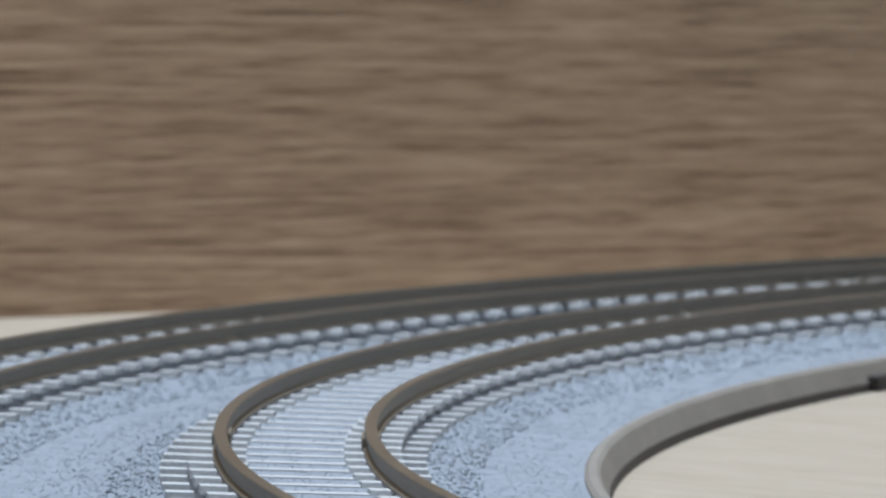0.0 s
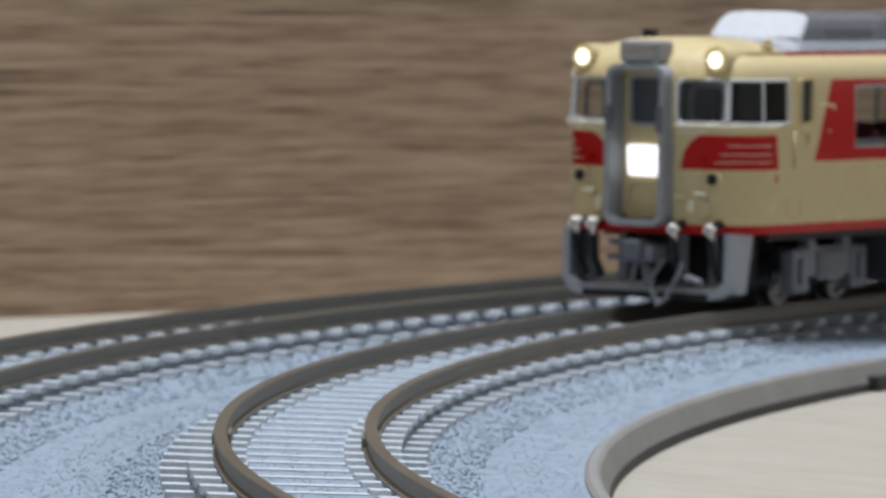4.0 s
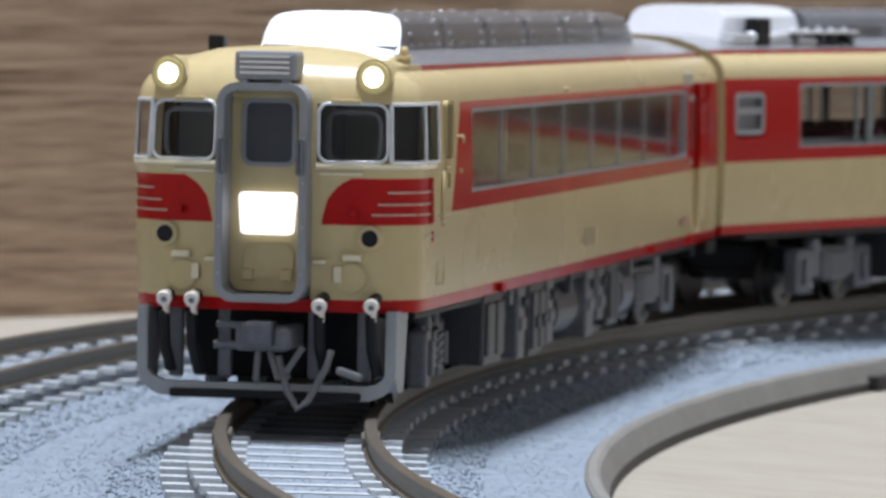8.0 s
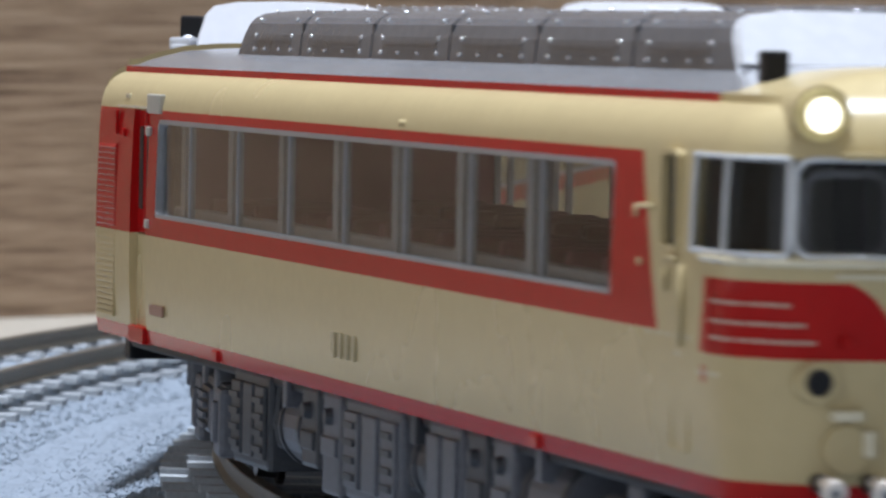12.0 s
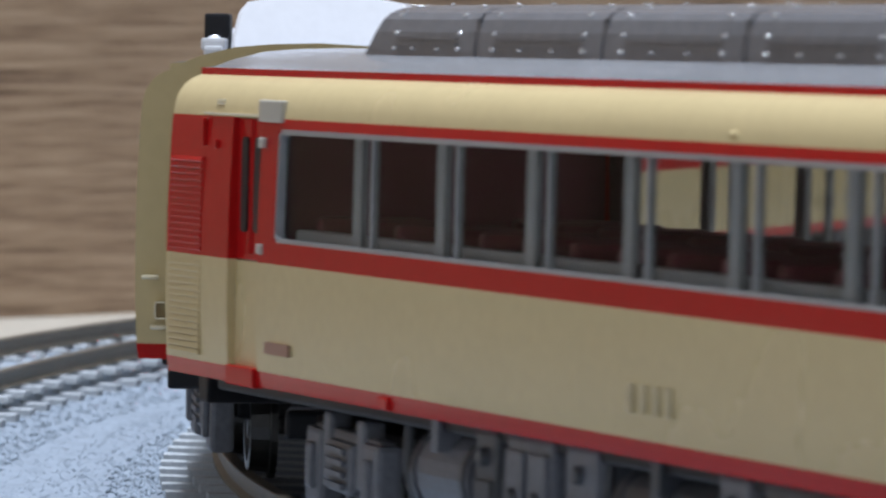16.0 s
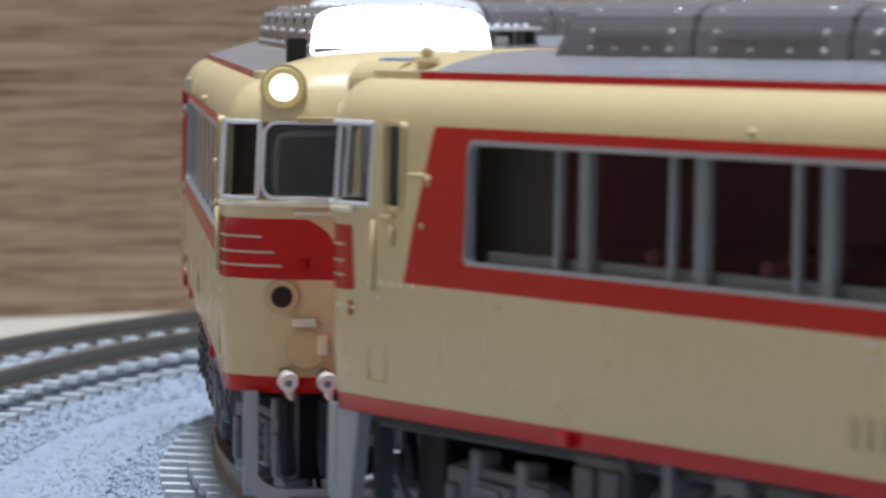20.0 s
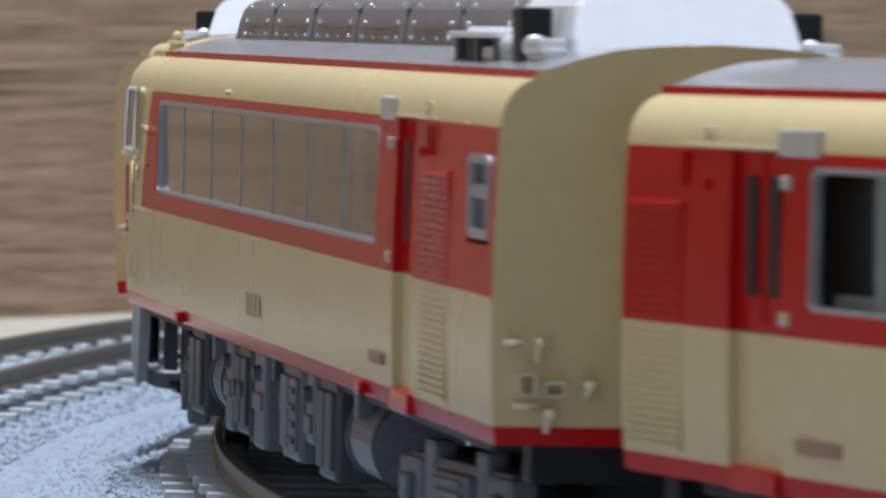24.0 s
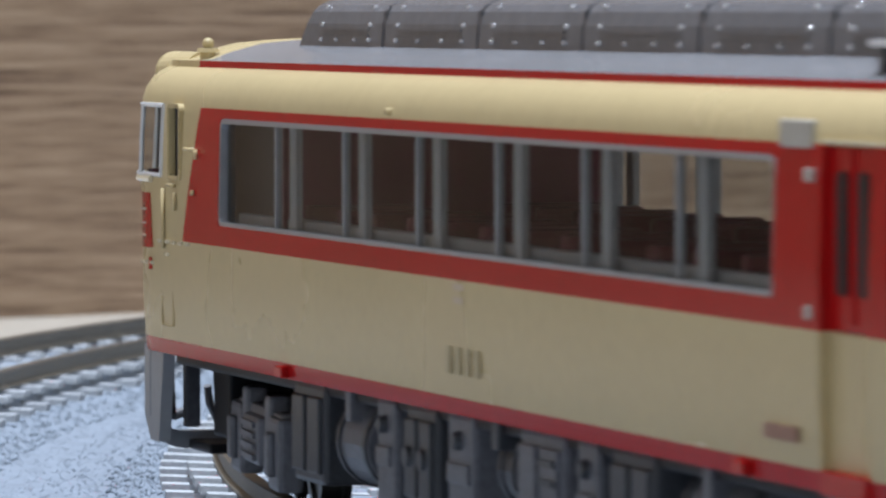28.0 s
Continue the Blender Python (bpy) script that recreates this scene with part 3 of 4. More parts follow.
def roof_units(car, kind):
    x0, x1 = {"front": (-55.0, 49.5), "back": (-49.0, 49.5), "middle": (-55.0, 49.0)}[kind]
    n = 6
    step = (x1 - x0) / n
    prof = [(5.0, 23.9), (4.95, 24.7), (4.85, 25.6), (4.68, 26.25), (4.4, 26.6), (3.9, 26.85), (2.2, 27.05), (-2.2, 27.05), (-3.9, 26.85), (-4.4, 26.6), (-4.68, 26.25), (-4.85, 25.6), (-4.95, 24.7), (-5.0, 23.9)]
    for k in range(n):
        a, b = x0 + k * step + 0.2, x0 + (k + 1) * step - 0.2
        lean_a = 1.1 if k == 0 and kind != "back" else 0.0
        lean_b = -0.95 if k == n - 1 and kind != "middle" else 0.0
        bm, caps = prism(prof, [(a, lean_a, 1), (b, lean_b, 1)])
        for f in bm.faces:
            f.smooth = False
        # Silver on the end cap and plate stands for the lamp's glare.
        if k == n - 1 and kind != "middle":
            caps[1].material_index = 1
        unit = part("roof_cooler", bm, [GREY_ROOF, SILVER], car, "grey roof cooler housing with rows of rivets")
        if k == n - 1 and kind != "middle":
            plate, _ = prism([(y * 0.985, z) for y, z in prof if z > 24.4], [(b + 0.02, -0.95, 1), (b + 0.35, -0.95, 0.97)])
            part("end_glare_plate", plate, SILVER, unit, "sloping end plate, its lamp glare put into a silver colour")
        rv = bmesh.new()
        la, lb = a + lean_a * 2.5, b + lean_b * 2.5
        for s in (-1, 1):
            for xx in (la + 2.3, lb - 2.3):
                for y, z in ((4.97, 24.75), (4.86, 25.55), (4.55, 26.48), (3.6, 26.92), (1.8, 27.05)):
                    ball = bmesh.ops.create_icosphere(rv, subdivisions=2, radius=0.135)["verts"]
                    bmesh.ops.translate(rv, vec=(xx, s * y, z), verts=ball)
            for share in (0.36, 0.62):
                ball = bmesh.ops.create_icosphere(rv, subdivisions=2, radius=0.12)["verts"]
                bmesh.ops.translate(rv, vec=(la + (lb - la) * share, s * 4.97, 24.75), verts=ball)
        part("rivet_trim", rv, RIVET, unit, "pale rivets along the housing", smooth=True)
        for s in (-1, 1):
            for z, y in ((24.98, 4.93), (25.28, 4.9)):
                part("housing_ridge", box(la + 2.6, lb - 2.6, s * y - 0.07, s * y + 0.07, z - 0.06, z + 0.06), GREY_ROOF, unit)
            if k:
                part("housing_joint", box(a - 0.42, a + 0.02, -0.5, 0.5, 23.9, 26.3), UNDER, unit, "dark joint between two housings", at=mm_pose(0, s * 4.3, 0))
    if kind != "front":
        e = -1 if kind == "back" else 1
        up = [(5.35, 23.9), (5.3, 24.9), (5.0, 26.4), (4.5, 27.0), (3.0, 27.3), (0, 27.42), (-3.0, 27.3), (-4.5, 27.0), (-5.0, 26.4), (-5.3, 24.9), (-5.35, 23.9)]
        bm, caps = prism(up, [(50.0, 0.25, 0.96), (50.8, 0.25, 1.0), (65.0, -0.55, 1.0), (65.4, -0.55, 0.965)])
        for f in bm.faces:
            f.smooth = False
        part("roof_end_unit", bm, SILVER_GLOSS, car, "bright silver roof unit with sloping ends", at=mm_pose(0, 0, 0, 0, 0, 0 if e > 0 else 180))
        turn = 0 if e > 0 else 180
        for y in (-6.35, 6.35):
            part("exhaust_stub", box(59.0, 61.4, y - 0.75, y + 0.75, 23.8, 26.3, 0.2), BLACK, car, "black exhaust stub", at=mm_pose(0, 0, 0, 0, 0, turn))
            part("exhaust_stub", box(46.2, 48.0, y - 0.6, y + 0.6, 23.8, 25.0, 0.2), BLACK, car, "black exhaust stub", at=mm_pose(0, 0, 0, 0, 0, turn))
            bm = bmesh.new()
            add_box(bm, 50.0, 66.2, y * 0.99 - 0.55, y * 0.99 + 0.55, 23.7, 24.45, 0.2)
            add_box(bm, 62.0, 65.4, y - 0.7, y + 0.7, 24.2, 24.9, 0.2)
            part("roof_tank", bm, SILVER, car, "low silver tank on the roof", at=mm_pose(0, 0, 0, 0, 0, turn))
            deck = part("roof_plate", box(43.0, 55.0, y * 0.98 - 1.1, y * 0.98 + 1.1, 24.85, 25.15, 0.12), SILVER, car, "flat silver roof plate on feet", at=mm_pose(0, 0, 0, 0, 0, turn))
            for q in (43.8, 49.0, 54.2):
                part("plate_foot", box(q - 0.4, q + 0.4, y * 0.98 - 0.8, y * 0.98 + 0.8, 23.6, 24.9, 0.1), UNDER, deck)
            for q in range(5):
                part("plate_bolt", rod((44.0 + q * 2.4, y * 0.98, 25.1), (44.0 + q * 2.4, y * 0.98, 25.4), 0.3, 0.2, 10), SILVER_GLOSS, deck)
            part("roof_pipe", rod((55.5, y * 1.02, 24.5), (61.8, y * 1.02, 24.5), 0.55, 0.55, 16), SILVER_GLOSS, car, "silver pipe along the roof edge", at=mm_pose(0, 0, 0, 0, 0, turn), smooth=True)


def seats_and_windows(car, kind):
    w0, w1 = WINDOWS[kind]
    part("interior_floor", box(w0 - 6, w1 + 4, -9.2, 9.2, 8.6, 10.2), INNER, car)
    ends = {"front": (w0 + 5.6, w1 + 3.2), "middle": (w0 - 3, w1 + 3.2), "back": (w0 - 3, w1 - 9.6)}[kind]
    wall = part("partition", box(-0.5, 0.5, -9.2, 9.2, 10.2, 21.3), CORE, car, "dark maroon interior partition", at=mm_pose(ends[0], 0, 0))
    again(wall, mm_pose(ends[1], 0, 0))
    if kind != "middle":
        k0, k1 = (w0 - 2, w0 + 5) if kind == "front" else (w1 - 9, w1 + 2)
        part("equipment_case", box(k0, k1, -8.6, 8.6, 10.2, 21.4, 0.2), BLACK, car, "black equipment case behind the end windows")
    seat = None
    n = int((w1 - w0 - 3) / 6.1)
    for k in range(n):
        for s in (-1, 1):
            m = mm_pose(w0 + 3.5 + k * 6.1, s * 5.4, 0)
            if seat is None:
                bm = bmesh.new()
                add_box(bm, -2.0, 2.0, -3.0, 3.0, 10.2, 12.6, 0.4)
                add_box(bm, -2.2, -1.0, -3.0, 3.0, 12.0, 16.0, 0.4)
                seat = part("seat", bm, SEAT, car, "maroon double seat", at=m)
            else:
                again(seat, m)
    for s in (-1, 1):
        y = s * (SIDE - 0.1)
        width, height = w1 - w0, 5.78
        part("window_ledge", box(w0 + 0.2, w1 - 0.2, -0.5, 0.5, 14.3, 15.25, 0.15), PILLAR, car, "grey plastic ledge inside the windows", at=mm_pose(0, y - s * 1.5, 0))
        part("window_frame", frame_ring(width + 0.2, height + 0.15, 0.75, 0.27, 0.5), FRAME, car, "silver frame round the long window band", at=mm_pose((w0 + w1) / 2, y - s * 0.48, 17.44, 1.3, 0, 0 if s > 0 else 180))
        starts = {"front": [-48.3 + 13.2 * k for k in range(7)], "middle": [-42.3 + 12.3 * k for k in range(8)], "back": [-30.1 + 12.74 * k for k in range(6)]}[kind]
        edges = [w0]
        for q in starts:
            if q + 3.6 < w1 - 2 and q > w0 + 2:
                for p0, p1, deep in ((-1.8, -0.6, 0.62), (1.4, 1.66, 0.42)):
                    part("window_pillar", slab([(p0, -2.9), (p1, -2.9), (p1, 2.9), (p0, 2.9)], -0.18, 0.18), PILLAR, car, "grey window pillar", at=mm_pose(q + 1.8, y - s * deep, 17.44))
                edges += [q, q + 3.6]
        edges.append(w1)
        for a, b in zip(edges[0::2], edges[1::2]):
            pane = part("window_pane", box(a - (1.7 if a > w0 else 0), b + (1.85 if b < w1 else 0), -0.06, 0.06, -2.9, 2.9), GLASS, car, "clear plastic window pane", at=mm_pose(0, y - s * 0.35, 17.44))
            pane.visible_shadow = False
    if kind != "front":
        a, b = (-70.4, -65.2) if kind == "back" else (65.0, 70.0)
        for s in (-1, 1):
            y = s * (SIDE - 0.1)
            part("toilet_window_frame", frame_ring(b - a + 0.2, 3.8, 0.7, 0.42, 0.4), FRAME, car, "silver frame of the small window", at=mm_pose((a + b) / 2, y - s * 0.3, 17.78, 0, 0, 0 if s > 0 else 180))
            part("window_bar", box(a, b, -0.15, 0.15, -0.3, 0.3), FRAME, car, at=mm_pose(0, y - s * 0.15, 18.0))
            part("window_pane", box(a, b, -0.05, 0.05, -1.9, 1.9), UNDER_PALE, car, "dull frosted pane", at=mm_pose(0, y - s * 0.4, 17.78))


def side_details(car, kind):
    louvre = {"front": (-71.2, -65.7), "middle": (-71.2, -65.7), "back": (-60.2, -52.8)}[kind]
    door = {"front": (-61.0, -56.0), "middle": (-61.0, -56.0), "back": (-50.2, -44.8)}[kind]
    bracket = {"front": (-56.3, -52.6), "middle": (-56.3, -52.6), "back": (-43.6, -40.0)}[kind]
    hinge, sg = (-44.0, -43.6) if kind == "back" else (-55.7, -55.3)
    for s in (-1, 1):
        y = s * SIDE
        for lo, hi, d, mat, label in ((13.8, 18.9, 0.08, RED, "red louvre slat"), (8.2, 13.1, 0.05, CREAM, "cream louvre slat")):
            z = lo
            slat = None
            while z < hi:
                m = mm_pose(0, y, z)
                if slat is None:
                    slat = part("louvre_slat", prism([(-0.1 * s, -0.13), (0.6 * d * s, -0.13), (d * s, -0.09), (0.01 * s, 0.14), (-0.1 * s, 0.14)], [(louvre[0], 0, 1), (louvre[1], 0, 1)])[0], mat, car, label, at=m)
                else:
                    again(slat, m)
                z += 0.34
        dw = door[1] - door[0]
        part("rain_strip", box(door[0] - 5.2, door[1] + 0.3, -0.1, 0.16, 21.0, 21.14, 0.05), CREAM_GLOSS, car, "thin cream rain strip over the door", at=mm_pose(0, s * 9.86, 0))
        for gx, lo, hi in ((door[0] - 4.6, 19.3, 20.8), (door[0] - 2.4, 19.2, 19.7)):
            part("grab_rail", box(gx - 0.16, gx + 0.16, -0.1, 0.14, lo, hi, 0.08), RED, car, "short red grab rail beside the door", at=mm_pose(0, y, 0))
        part("roof_clip", box(door[0] - 3.2, door[0] - 2.0, -0.2, 0.3, 21.55, 21.85, 0.08), CREAM_GLOSS, car, "small cream clip at the roof edge", at=mm_pose(0, s * 9.65, 0))
        leaf = part("folding_door", box(door[0] - 0.2, door[1] + 0.2, -0.25, 0.25, 13.42, 20.9, 0.1), RED, car, "red folding door in a shallow recess", at=mm_pose(0, y - s * 0.75, 0))
        part("door_lower_panel", box(door[0] - 0.2, door[1] + 0.2, -0.25, 0.25, 7.5, 13.40, 0.1), CREAM, leaf, "cream lower half of the door")
        for k in (0.28, 0.72):
            xx = door[0] + dw * k
            part("door_window", slab([(xx + p, 17.4 + q) for p, q in rounded(dw * 0.2, 5.0, 0.3)], -0.1, 0.1), BLACK, leaf, "narrow dark door window", at=mm_pose(0, s * 0.28, 0))
        part("door_fold", rod((door[0] + dw / 2, s * 0.27, 13.8), (door[0] + dw / 2, s * 0.27, 20.8), 0.16, 0.16, 8), RED, leaf)
        part("door_step", box(door[0] + 0.2, door[1] - 0.2, -0.4, 0.4, 6.8, 7.86, 0.1), RED, car, "red step plate under the door", at=mm_pose(0, y - s * 0.36, 0))
        part("side_bracket", box(bracket[0], bracket[1], -0.25, 0.18, 20.75, 21.9, 0.1), UNLIT, car, "pale grey sign bracket above the window", at=mm_pose(0, y - s * 0.25, 0))
        part("hinge", box(hinge, hinge + 0.65, -0.2, 0.14, 19.4, 19.95, 0.1), UNLIT, car, at=mm_pose(0, y, 0))
        part("hinge", box(hinge, hinge + 0.65, -0.2, 0.14, 13.85, 14.4, 0.1), UNLIT, car, at=mm_pose(0, y, 0))
        part("data_plate", box(sg + 1.1, sg + 5.0, -0.05, 0.05, 8.75, 9.35), RUST_MARK, car, "small faded rust data plate", at=mm_pose(0, y + s * 0.03, 0))
        nx = {"front": -6.0, "middle": -3.0, "back": 0.2}[kind]
        for k in range(4):
            part("number_bar", box(nx + k * 1.5, nx + k * 1.5 + 0.75, -0.03, 0.03, 8.9, 10.2), DARK_MARK, car, "faded grey number bar", at=mm_pose(0, y + s * 0.02, 0))
        if kind == "back":
            for k in range(2):
                part("lettering_bar", box(2.8, 4.2, -0.03, 0.03, 12.3 + k * 0.65, 12.6 + k * 0.65), PALE_MARK, car, "pale lettering bar", at=mm_pose(0, y + s * 0.02, 0))
        part("sill_lug", box(34.0, 35.4, -0.1, 0.3, 6.95, 7.6, 0.1), RED, car, at=mm_pose(0, y - s * 0.1, 0))
        part("sill_lug", box(-36.4, -35.0, -0.1, 0.3, 6.95, 7.6, 0.1), RED, car, at=mm_pose(0, y - s * 0.1, 0))
        part("lamp_bead", rod((0, 0, 0), (0, s * 0.35, 0), 0.2, 0.16, 10), CREAM, car, "tiny side lamp above the windows", at=mm_pose(15.5 if kind == "back" else 8.0, s * 9.8, 21.3))


def cab_front(car, lit, tail):
    """The cab's nose: gangway, windscreens, lamps, sign, pipes and snow guard."""
    part("gangway_frame", frame_ring(6.25, 14.7, 1.3, 0.52, 3.0, 6), GREY, car, "grey gangway frame round the cab door", at=mm_pose(67.3, 0, 14.9, 0, 0, -90))
    door = part("gangway_door", slab([(a, b) for a, b in rounded(5.2, 13.4, 0.8)], 0, 0.5), CREAM, car, "cream gangway door", at=mm_pose(67.3, 0, 14.9, 0, 0, -90))
    part("door_glass", slab([(a, b) for a, b in rounded(3.3, 4.1, 0.5)], 0, 0.1), CABIN, door, "dark door window", at=mm_pose(0, 0.45, 4.0))
    part("door_window_frame", frame_ring(3.8, 4.6, 0.75, 0.3, 0.25), GREY, door, at=mm_pose(0, 0.45, 4.0))
    part("lit_sign", slab([(-1.98, 1.2), (-1.8, -1.25), (-1.5, -1.42), (1.5, -1.42), (1.8, -1.25), (1.98, 1.2), (1.75, 1.42), (-1.75, 1.42)], 0, 0.35), SIGN_ON, door, "glowing white sign plate", at=mm_pose(0, 0.55, -1.45))
    part("door_panel", frame_ring(3.7, 2.5, 0.9, 0.16, 0.2), CREAM, door, at=mm_pose(0, 0.45, -4.6))
    for s in (-1, 1):
        part("door_latch", box(s * 1.35 - 0.4, s * 1.35 + 0.4, 0.4, 0.8, -6.0, -5.2, 0.1), CREAM, door)
        part("gangway_handle", frame_ring(0.6, 2.4, 0.2, 0.18, 0.5), UNDER_PALE, car, "small dark grey grab frame", at=mm_pose(70.0, s * 2.7, 17.3, 0, 0, -90))
        for z in (9.5, 12.6, 15.6, 18.6):
            part("rivet", rod((70.25, s * 2.85, z), (70.42, s * 2.85, z), 0.12, 0.1, 8), FRAME, car)
    hs = part("head_sign_box", box(67.0, 69.6, -2.15, 2.15, 22.4, 24.4, 0.35), GREY, car, "grey head sign box above the door")
    for k in range(4):
        part("sign_bar", box(69.55, 69.75, -1.7, 1.7, 22.85 + k * 0.36, 23.02 + k * 0.36), RIVET, hs, "pale bar")
    for s in (-1, 1):
        part("sign_foot", box(68.0, 69.7, s * 1.4 - 0.25, s * 1.4 + 0.25, 21.9, 22.5, 0.1), GREY, hs)
    # lamps
    for s in (-1, 1):
        y = s * 7.06
        p = nose_point(s * 0.76, 22.5)
        pod = part("headlamp_pod", rod((p.x - 4.6, y * 0.97, 22.95), (p.x + 0.75, y, 22.75), 1.0, 1.22, 24), CREAM, car, "cream headlamp pod")
        part("headlamp_rim", rod((p.x + 0.5, y, 22.75), (p.x + 0.95, y, 22.75), 1.14, 1.02, 24), RIM_ON if lit else CREAM, pod, "translucent yellow rim, lens light put in as its own glow" if lit else "cream rim")
        part("headlamp_lens", rod((p.x + 0.8, y, 22.75), (p.x + 0.98, y, 22.75), 0.72, 0.7, 24), LAMP_ON if lit else LAMP_OFF, pod, "glowing warm headlamp lens" if lit else "unlit headlamp lens")
        q = nose_point(s * 0.70, 11.93)
        ring = bmesh.new()
        add_rod(ring, (q.x - 0.6, y, 11.93), (q.x + 0.55, y, 11.93), 0.95, 0.85, 20)
        tl = part("tail_lamp", ring, CREAM, car, "round tail lamp in a cream rim")
        part("tail_lens", rod((q.x + 0.5, y, 11.93), (q.x + 0.62, y, 11.93), 0.58, 0.55, 18), TAIL_ON if tail else BLACK, tl, "glowing red lens" if tail else "dark lens")
        # windscreens that wrap round the corner
        for f0, f1, label in ((0.36, 0.80, "curved windscreen pane"), (0.83, 0.985, "corner window pane")):
            g = part("windscreen", strip_on_nose(s * f0, s * f1, 17.15, 20.8, -0.25), CAB_GLASS, car, label)
            g.visible_shadow = False
        loop = [nose_point(s * (5.85 + a) / SIDE, 18.98 + b, 0.03) for a, b in rounded(4.55, 3.95, 0.7, 5)]
        part("windscreen_frame", tube(loop + loop[:2], 0.13), SCREEN_FRAME, car, "silver rounded windscreen frame", smooth=True)
        for z in (17.0, 20.95):
            pts = [nose_point(s * (0.83 + 0.16 * k / 6), z, 0.02) for k in range(7)] + [Vector((62.0, s * row_at(z)[0], z)), Vector((59.5, s * row_at(z)[0], z))]
            part("corner_window_frame", tube(pts, 0.13), SCREEN_FRAME, car, "silver corner window frame")
        part("windscreen_post", tube([nose_point(s * 0.83, z, 0.0) for z in (17.0, 18.5, 20.95)], 0.17), SCREEN_FRAME, car, "silver windscreen post")
        for x in (64.2, 59.6):
            part("windscreen_post", tube([(x, s * row_at(z)[0], z) for z in (17.0, 19, 20.95)], 0.14), SCREEN_FRAME, car, "silver windscreen post")
        pane = part("side_window", box(59.5, 65.2, -0.05, 0.05, 17.0, 20.9), CAB_GLASS, car, "clear cab side window", at=mm_pose(0, s * 9.75, 0))
        pane.visible_shadow = False
        part("cab_door_window", box(55.3, 57.6, -0.05, 0.05, 17.0, 20.94), CABIN, car, "narrow dark cab door window", at=mm_pose(0, s * 9.7, 0))
        part("cab_door_frame", frame_ring(2.6, 4.3, 0.4, 0.25, 0.35), CREAM, car, at=mm_pose(56.45, s * 9.85, 18.95, 0, 0, 0 if s > 0 else 180))
        # ledges and stripes under the windscreen
        part("ledge", tube([nose_point(s * (0.34 + 0.65 * k / 12), 16.75, 0.12) for k in range(13)] + [Vector((61.5, s * 10.15, 16.75))], 0.2), CREAM_GLOSS, car, "cream ledge under the windscreen")
        part("ledge", tube([nose_point(s * (0.36 + 0.28 * k / 6), 16.25, 0.08) for k in range(7)], 0.14), CREAM_GLOSS, car)
        for k, (fa, z) in enumerate(((0.80, 15.0), (0.74, 14.2), (0.70, 13.5))):
            part("white_stripe", tube([nose_point(s * (fa + (0.99 - fa) * i / 8), z, 0.02) for i in range(9)] + [Vector((62.3, s * 10.1, z))], 0.065), PALE_MARK, car, "thin pale stripe on the red field")
        stub = part("red_stub", slab([(61.4, 12.85), (62.7, 12.85), (62.7, 15.95), (61.9, 15.95)], -0.04, 0.04), RED, car, at=mm_pose(0, s * 10.12, 0))
        # fittings on the face
        for yy, z, w, h in ((5.9, 10.6, 1.3, 0.45), (3.75, 10.3, 0.9, 0.25), (6.0, 13.6, 0.4, 0.5)):
            e = nose_point(yy / SIDE, z).x
            part("face_fitting", box(e - 0.4, e + 0.6, s * yy - w / 2, s * yy + w / 2, z - h / 2, z + h / 2, 0.1), RED if z > 13 else CREAM_GLOSS, car)
        e = nose_point(0.5, 9.5).x
        part("face_hatch", rod((e - 0.5, s * 5.8, 9.2), (e + 0.12, s * 5.8, 9.2), 1.05, 1.0, 20), CREAM, car, "round cream hatch")
        part("face_hinge", box(e - 0.3, e + 0.35, s * 4.9 - 0.28, s * 4.9 + 0.28, 8.9, 10.0, 0.1), CREAM_GLOSS, car)
        part("front_step", box(nose_x(0.55) - 0.2, nose_x(0.55) + 0.35, s * 5.4 - 1.0, s * 5.4 + 1.0, 20.95, 21.25, 0.08), CREAM, car)
        # cab side: handrails and rivets
        for x, z, w, h in ((58.7, 14.6, 0.25, 3.4), (57.0, 16.5, 1.4, 0.25), (56.2, 15.6, 0.3, 1.0), (53.0, 18.6, 2.0, 0.18), (51.6, 18.35, 0.2, 0.55), (52.3, 16.2, 0.3, 0.3)):
            end_a, end_b = ((x - w / 2, z), (x + w / 2, z)) if w > h else ((x, z - h / 2), (x, z + h / 2))
            part("cab_rail", rod((end_a[0], s * 10.22, end_a[1]), (end_b[0], s * 10.22, end_b[1]), 0.11), CREAM, car, smooth=True)
        for x, z in ((53.5, 13.3), (55.0, 13.3), (56.5, 13.3), (58.0, 13.3), (59.6, 13.3), (61.4, 12.0), (62.4, 12.0), (63.4, 12.0), (58.0, 12.6)):
            part("side_stud", box(x - 0.3, x + 0.3, -0.1, 0.2, z - 0.1, z + 0.1, 0.05), CREAM_GLOSS, car, at=mm_pose(0, s * 10.05, 0))
        part("cab_door_outline", frame_ring(2.5, 2.8, 0.25, 0.1, 0.1), CREAM, car, at=mm_pose(58.3, s * 9.98, 9.9, 0, 0, 0 if s > 0 else 180))
        part("marker", box(61.6, 62.0, -0.05, 0.12, 11.6, 12.3), RED, car, at=mm_pose(0, s * 10.06, 0))
        # snow guard and pipes
        guard = part("snow_guard", slab([(63.6, 7.0), (67.7, 7.0), (67.8, 2.8), (66.6, 1.5), (64.8, 1.5)], -0.35, 0.35), GUARD, car, "grey snow guard side plate", at=mm_pose(0, s * 8.55, 0))
        for yy in (6.5, 3.1):
            part("guard_post", box(66.0, 66.8, s * yy - 0.45, s * yy + 0.45, 2.2, 7.0, 0.15), UNDER_PALE, car)
        # whistles on the roof edge
        if s < 0:
            continue
        horn = rod((0, 0, 23.2), (0, 0, 24.5), 0.58, 0.45, 14)
        add_rod(horn, (0, 0, 24.5), (0, 0, 24.75), 0.68, 0.6, 14)
